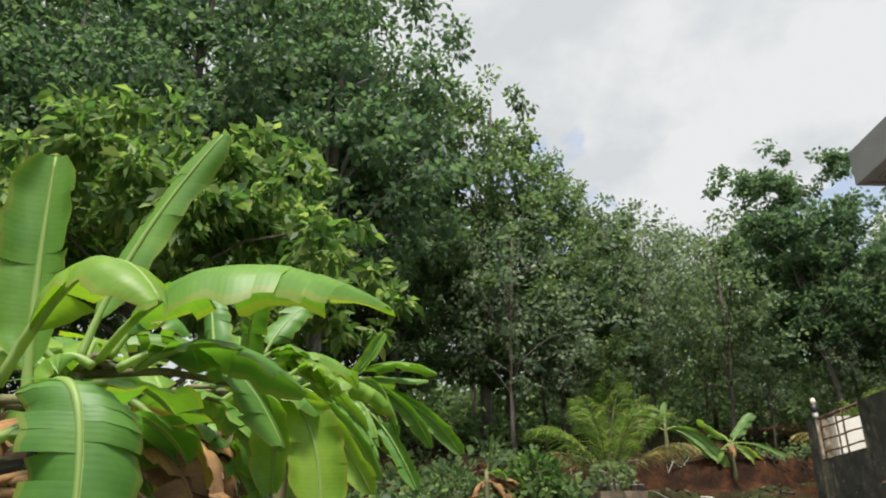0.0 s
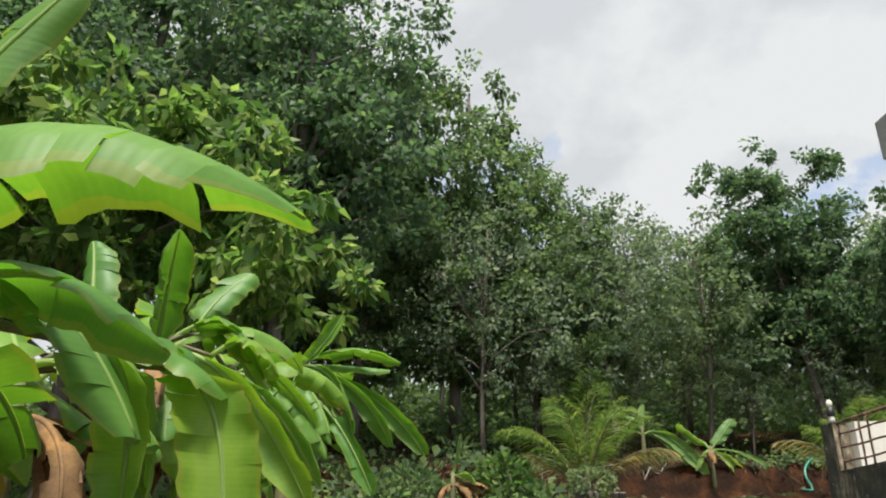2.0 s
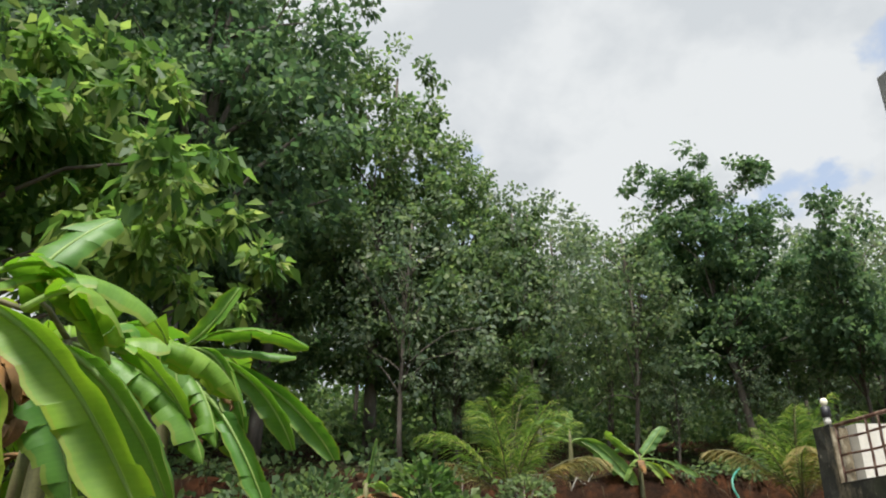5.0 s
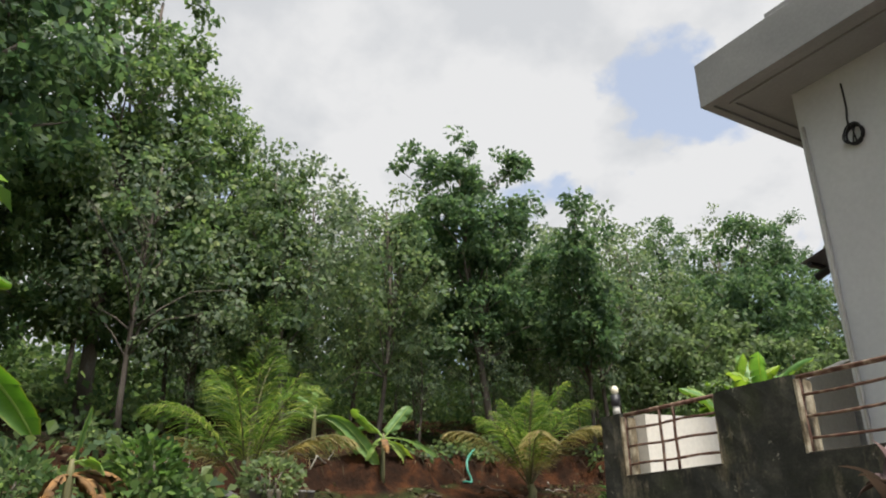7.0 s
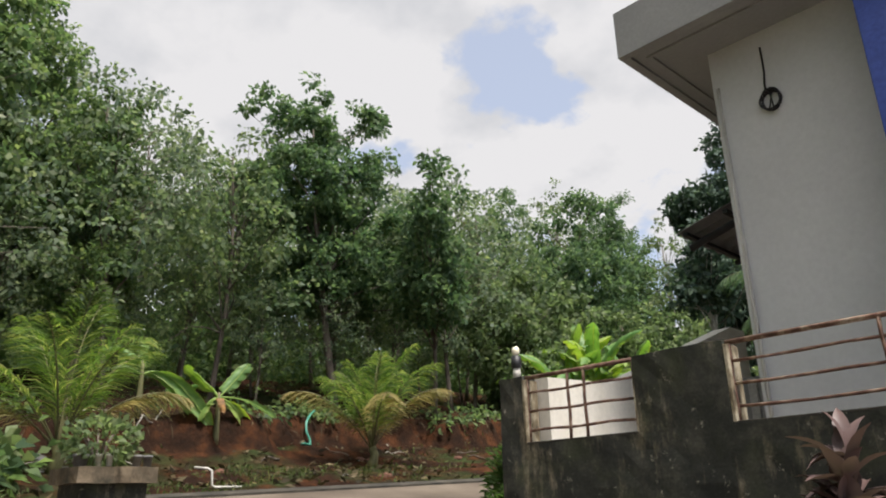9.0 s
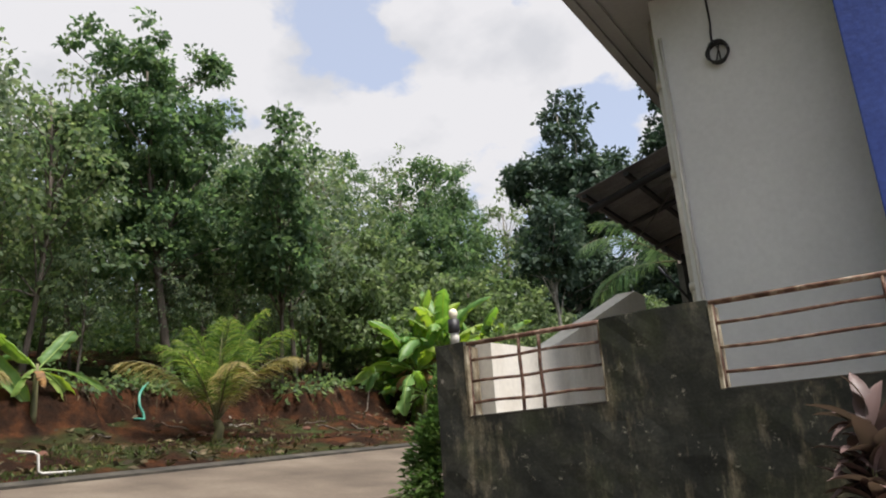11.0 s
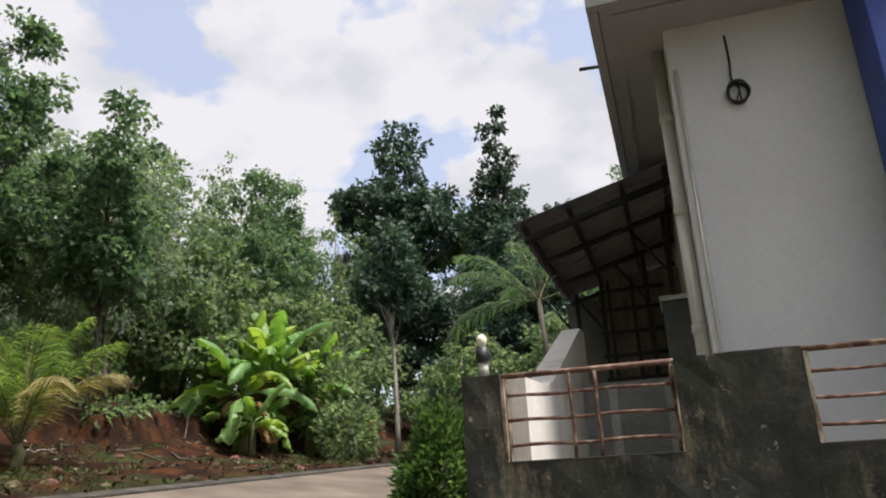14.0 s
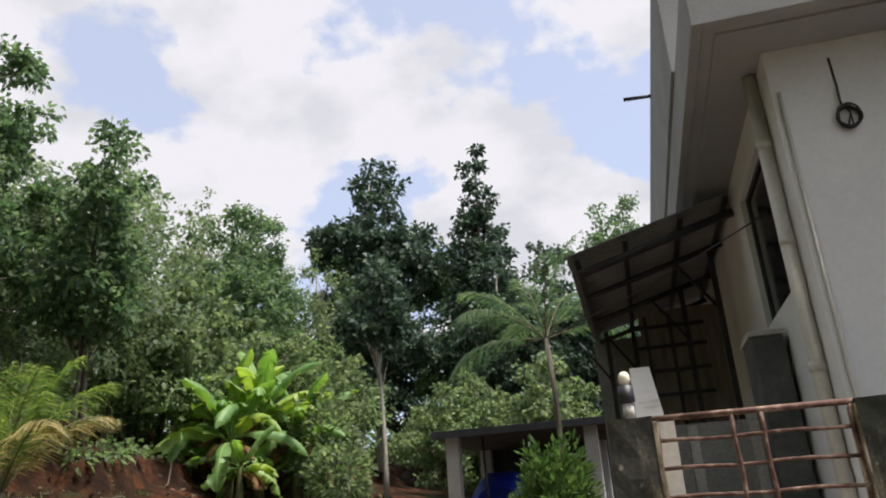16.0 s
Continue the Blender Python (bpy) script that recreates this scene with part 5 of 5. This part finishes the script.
def bush(name, where, r, h, mat, n, leaf, seed, label, category="shrub", z=None, aspect=0.45, stems=5, ragged=0.3):
    x, y = where
    g0 = ground_z(x, y) if z is None else z
    t = thing(name, (x, y, g0), label, category)
    rng = np.random.default_rng(seed)
    pr = random.Random(seed)
    runs = []
    for k in range(stems):
        a = pr.uniform(0, 6.28)
        e = Vector((math.cos(a) * r * 0.5, math.sin(a) * r * 0.5, h * pr.uniform(0.6, 0.9)))
        runs.append(([Vector((0, 0, -0.05)), e * 0.5 + Vector((0, 0, 0.05)), e], [0.02, 0.014, 0.006]))
    part("stems", tubes("stems", runs, M_BARK, 6), None, t)
    d = rng.normal(size=(n, 3))
    d /= np.linalg.norm(d, axis=1, keepdims=True)
    rr = rng.uniform(0.35, 1.0, size=(n, 1)) ** 0.5
    bumpy = 1 + ragged * np.array([noise.noise((q[0] * 2.2, q[1] * 2.2, q[2] * 2.2 + seed)) for q in d])[:, None]
    p = np.array([0, 0, h * 0.52]) + d * rr * bumpy * np.array([r, r, h * 0.5])
    L = leaf * rng.uniform(0.6, 1.3, size=n)
    part("leaves", leaf_mesh("leaves", p, d + rng.normal(size=(n, 3)) * 0.5 + np.array([0, 0, 0.2]), L, L * aspect, mat, rng, 0.1), None, t)
    return t


bush("hedge_bush", (-3.08, 5.5), 0.36, 1.6, F_HEDGE, 14000, 0.07, 3, "dense fine-leaved bright green bush beside the wall end", aspect=0.3, ragged=0.6)
bush("shrub", (-11.4, 22.4), 1.0, 1.9, F_LIGHT, 1100, 0.24, 5, "leafy light green shrub at the roadside")
bush("shrub", (-12.4, 23.4), 1.0, 3.6, F_LIGHT, 1500, 0.26, 6, "tall light green shrub at the roadside")
bush("shrub", (-11.7, 2.3), 0.65, 1.5, F_HEDGE, 700, 0.24, 7, "green shrub with broad tiered leaves")
bush("shrub", (-12.6, 0.2), 0.8, 1.2, F_MID, 900, 0.2, 8, "low green shrub among weeds")


def cordyline(where, seed, label):
    x, y = where
    t = thing("cordyline", (x, y, ground_z(x, y)), label, "shrub", "purple plants by the wall")
    rng = random.Random(seed)
    for s in range(4):
        hx, hy, hz = rng.uniform(-0.18, 0.18), rng.uniform(-0.12, 0.12), rng.uniform(0.95, 1.45)
        part("stem", tubes("stem", [([(hx * 0.3, hy * 0.3, -0.05), (hx, hy, hz)], [0.016, 0.01])], M_STEM, 6), None, t)
        for k in range(19):
            az, el = rng.uniform(0, 360), rng.uniform(0, 88)
            L, W = rng.uniform(0.20, 0.36), rng.uniform(0.07, 0.12)
            verts, faces = [], []
            h = Vector((math.cos(radians(az)), math.sin(radians(az)), 0))
            sd = h.cross(Vector((0, 0, 1)))
            p = Vector((hx, hy, hz - 0.02 * k))
            for i in range(7):
                f = i / 6
                e = radians(el - 50 * f)
                w = W * math.sin(math.pi * (0.12 + 0.86 * f)) * 0.5
                d = h * math.cos(e) + Vector((0, 0, math.sin(e)))
                verts += [p - sd * w + Vector((0, 0, w * 0.5)), p.copy(), p + sd * w + Vector((0, 0, w * 0.5))]
                p = p + d * L / 6
            for i in range(6):
                faces += [(3 * i, 3 * i + 1, 3 * i + 4, 3 * i + 3), (3 * i + 1, 3 * i + 2, 3 * i + 5, 3 * i + 4)]
            part("leaf", mesh_from("leaf", verts, faces, F_RED, True), None, t)


for _k, _p in enumerate(((0.14, 4.2), (0.46, 4.25), (0.86, 4.2))):
    cordyline(_p, 3 + 2 * _k, "purple-red broad-leaved plant against the wall")


def gate_pillar():
    x, y = -7.45, 3.27
    t = thing("gate_pillar", (x, y, 0), "old mossy gate pillar with a concrete cap", "pillar")
    g0 = road_z(x, y)
    part("shaft", worn(boxed(-0.37, 0.37, -0.35, 0.35, g0 - 0.3, 2.70)), M_MOSS, t, "plaster shaft black with algae")
    part("cap", worn(boxed(-0.45, 0.45, -0.43, 0.43, 2.702, 2.87), 0.012), M_CAP, t, "weathered concrete cap with a mossy rim")
    for k, (dx, dy, r, m) in enumerate(((0.30, 0.24, 0.05, M_POT), (0.30, 0.36, 0.05, M_POT), (0.34, -0.08, 0.035, M_CREAM), (0.30, -0.18, 0.035, M_CREAM), (0.18, -0.33, 0.08, M_POT))):
        pt = thing("flower_pot", (x + dx, y + dy, 2.866), "small pale plastic flower pot" if m is M_CREAM else "small grey cement flower pot", "pot", "pots on the gate pillar")
        part("body", tubes("body", [([(0, 0, 0), (0, 0, 0.11), (0, 0, 0.11), (0, 0, 0.14)], [r * 0.8, r, r * 1.1, r * 1.1])], m, 12), None, pt)
    bush("potted_shrub", (x + 0.1, y - 0.12), 0.40, 0.55, F_LIGHT, 560, 0.10, 12, "small bright green potted shrub on the pillar", "shrub", z=2.87, aspect=0.6)


gate_pillar()


def garden_hose():
    t = thing("garden_hose", (-17.0, 12.2, 0), "green garden hose hanging down the earth bank", "hose")
    bends = [Vector(q) for q in ((-17.30, 12.99, 5.33), (-17.00, 12.49, 5.18), (-16.75, 12.08, 4.86), (-16.60, 11.97, 4.54), (-16.50, 12.04, 4.24), (-16.40, 11.91, 3.96), (-16.30, 11.57, 3.80), (-16.20, 11.14, 3.75))]
    pts = []
    for i in range(1, len(bends) - 2):
        p0, p1, p2, p3 = bends[i - 1:i + 3]
        for k in range(5):
            u = k / 5
            p = 0.5 * (2 * p1 + (p2 - p0) * u + (2 * p0 - 5 * p1 + 4 * p2 - p3) * u * u + (3 * p1 - p0 - 3 * p2 + p3) * u ** 3)
            pts.append((p.x + 17.0, p.y - 12.2, max(p.z, ground_z(p.x, p.y) + 0.03)))
    part("tube", tubes("tube", [(pts, [0.035] * len(pts))], M_HOSE, 8), None, t)


garden_hose()


def overhead_cable():
    c = thing("overhead_cable", (0, 0, 0), "thin black service cable slung from the house", "cable")
    pts = [(-1.06 - 5.2 * f, 7.2 + 9.0 * f, 5.35 + 0.9 * f - 1.2 * f * (1 - f)) for f in [i / 10 for i in range(11)]]
    part("wire", tubes("wire", [(pts, [0.008] * 11)], M_WIRE, 6), None, c)


overhead_cable()


def kerb_pipe():
    c = thing("drain_pipe", (-10.9, 6.3, ground_z(-10.9, 6.3)), "short white plastic pipe bent over the kerb", "pipe")
    part("elbow", tubes("elbow", [([(-0.1, -0.25, 0.42), (0.0, -0.05, 0.40), (0.05, 0.0, 0.36), (0.05, 0.02, 0.12), (0.08, 0.06, 0.09), (0.1, 0.55, 0.10)], [0.022] * 6)], M_PVC, 8), None, c)


kerb_pipe()


def rubble():
    """Broken laterite and concrete pieces lying on the verge."""
    rng = random.Random(77)
    for k in range(24):
        x, y = rng.uniform(-15.6, -10.9), rng.uniform(3.0, 24.0)
        s = rng.uniform(0.06, 0.2)
        t = thing("stone", (x, y, ground_z(x, y) - s * 0.15), "broken reddish stone lying on the verge", "stone", "stones on the verge", rz=rng.uniform(0, 360))
        bm = bmesh.new()
        bmesh.ops.create_icosphere(bm, subdivisions=2, radius=s)
        for v in bm.verts:
            v.co *= 1 + 0.35 * noise.noise(v.co * (3.0 / s) * 0.4 + Vector((k, 0, 0)))
            v.co.z = max(-0.3 * s, v.co.z * 0.7)
        part("body", bm, M_LATERITE if k % 3 else M_POT, t)


rubble()


def roots():
    """Bare roots and fallen sticks on the cut bank."""
    rng = random.Random(31)
    for k in range(26):
        y = rng.uniform(2, 26)
        x = -16.2 - 0.6 * math.sin(y * 0.6) - 0.3 * math.sin(y * 1.7 + 1) + rng.uniform(-0.6, 1.5)
        t = thing("stick", (x, y, 0), "fallen grey stick lying on the bank", "stick", "sticks on the bank")
        a, L = rng.uniform(0, 6.28), rng.uniform(0.5, 1.5)
        pts = []
        for i in range(7):
            f = i / 6
            px, py = L * f * math.cos(a) + 0.08 * math.sin(5 * f + k), L * f * math.sin(a) + 0.08 * math.cos(4 * f + k)
            pts.append((px, py, ground_z(x + px, y + py) + 0.03))
        part("branch", tubes("branch", [(pts, [0.022 * (1 - 0.6 * i / 6) for i in range(7)])], M_BARK_PALE if k % 2 else M_BARK, 6), None, t)


roots()
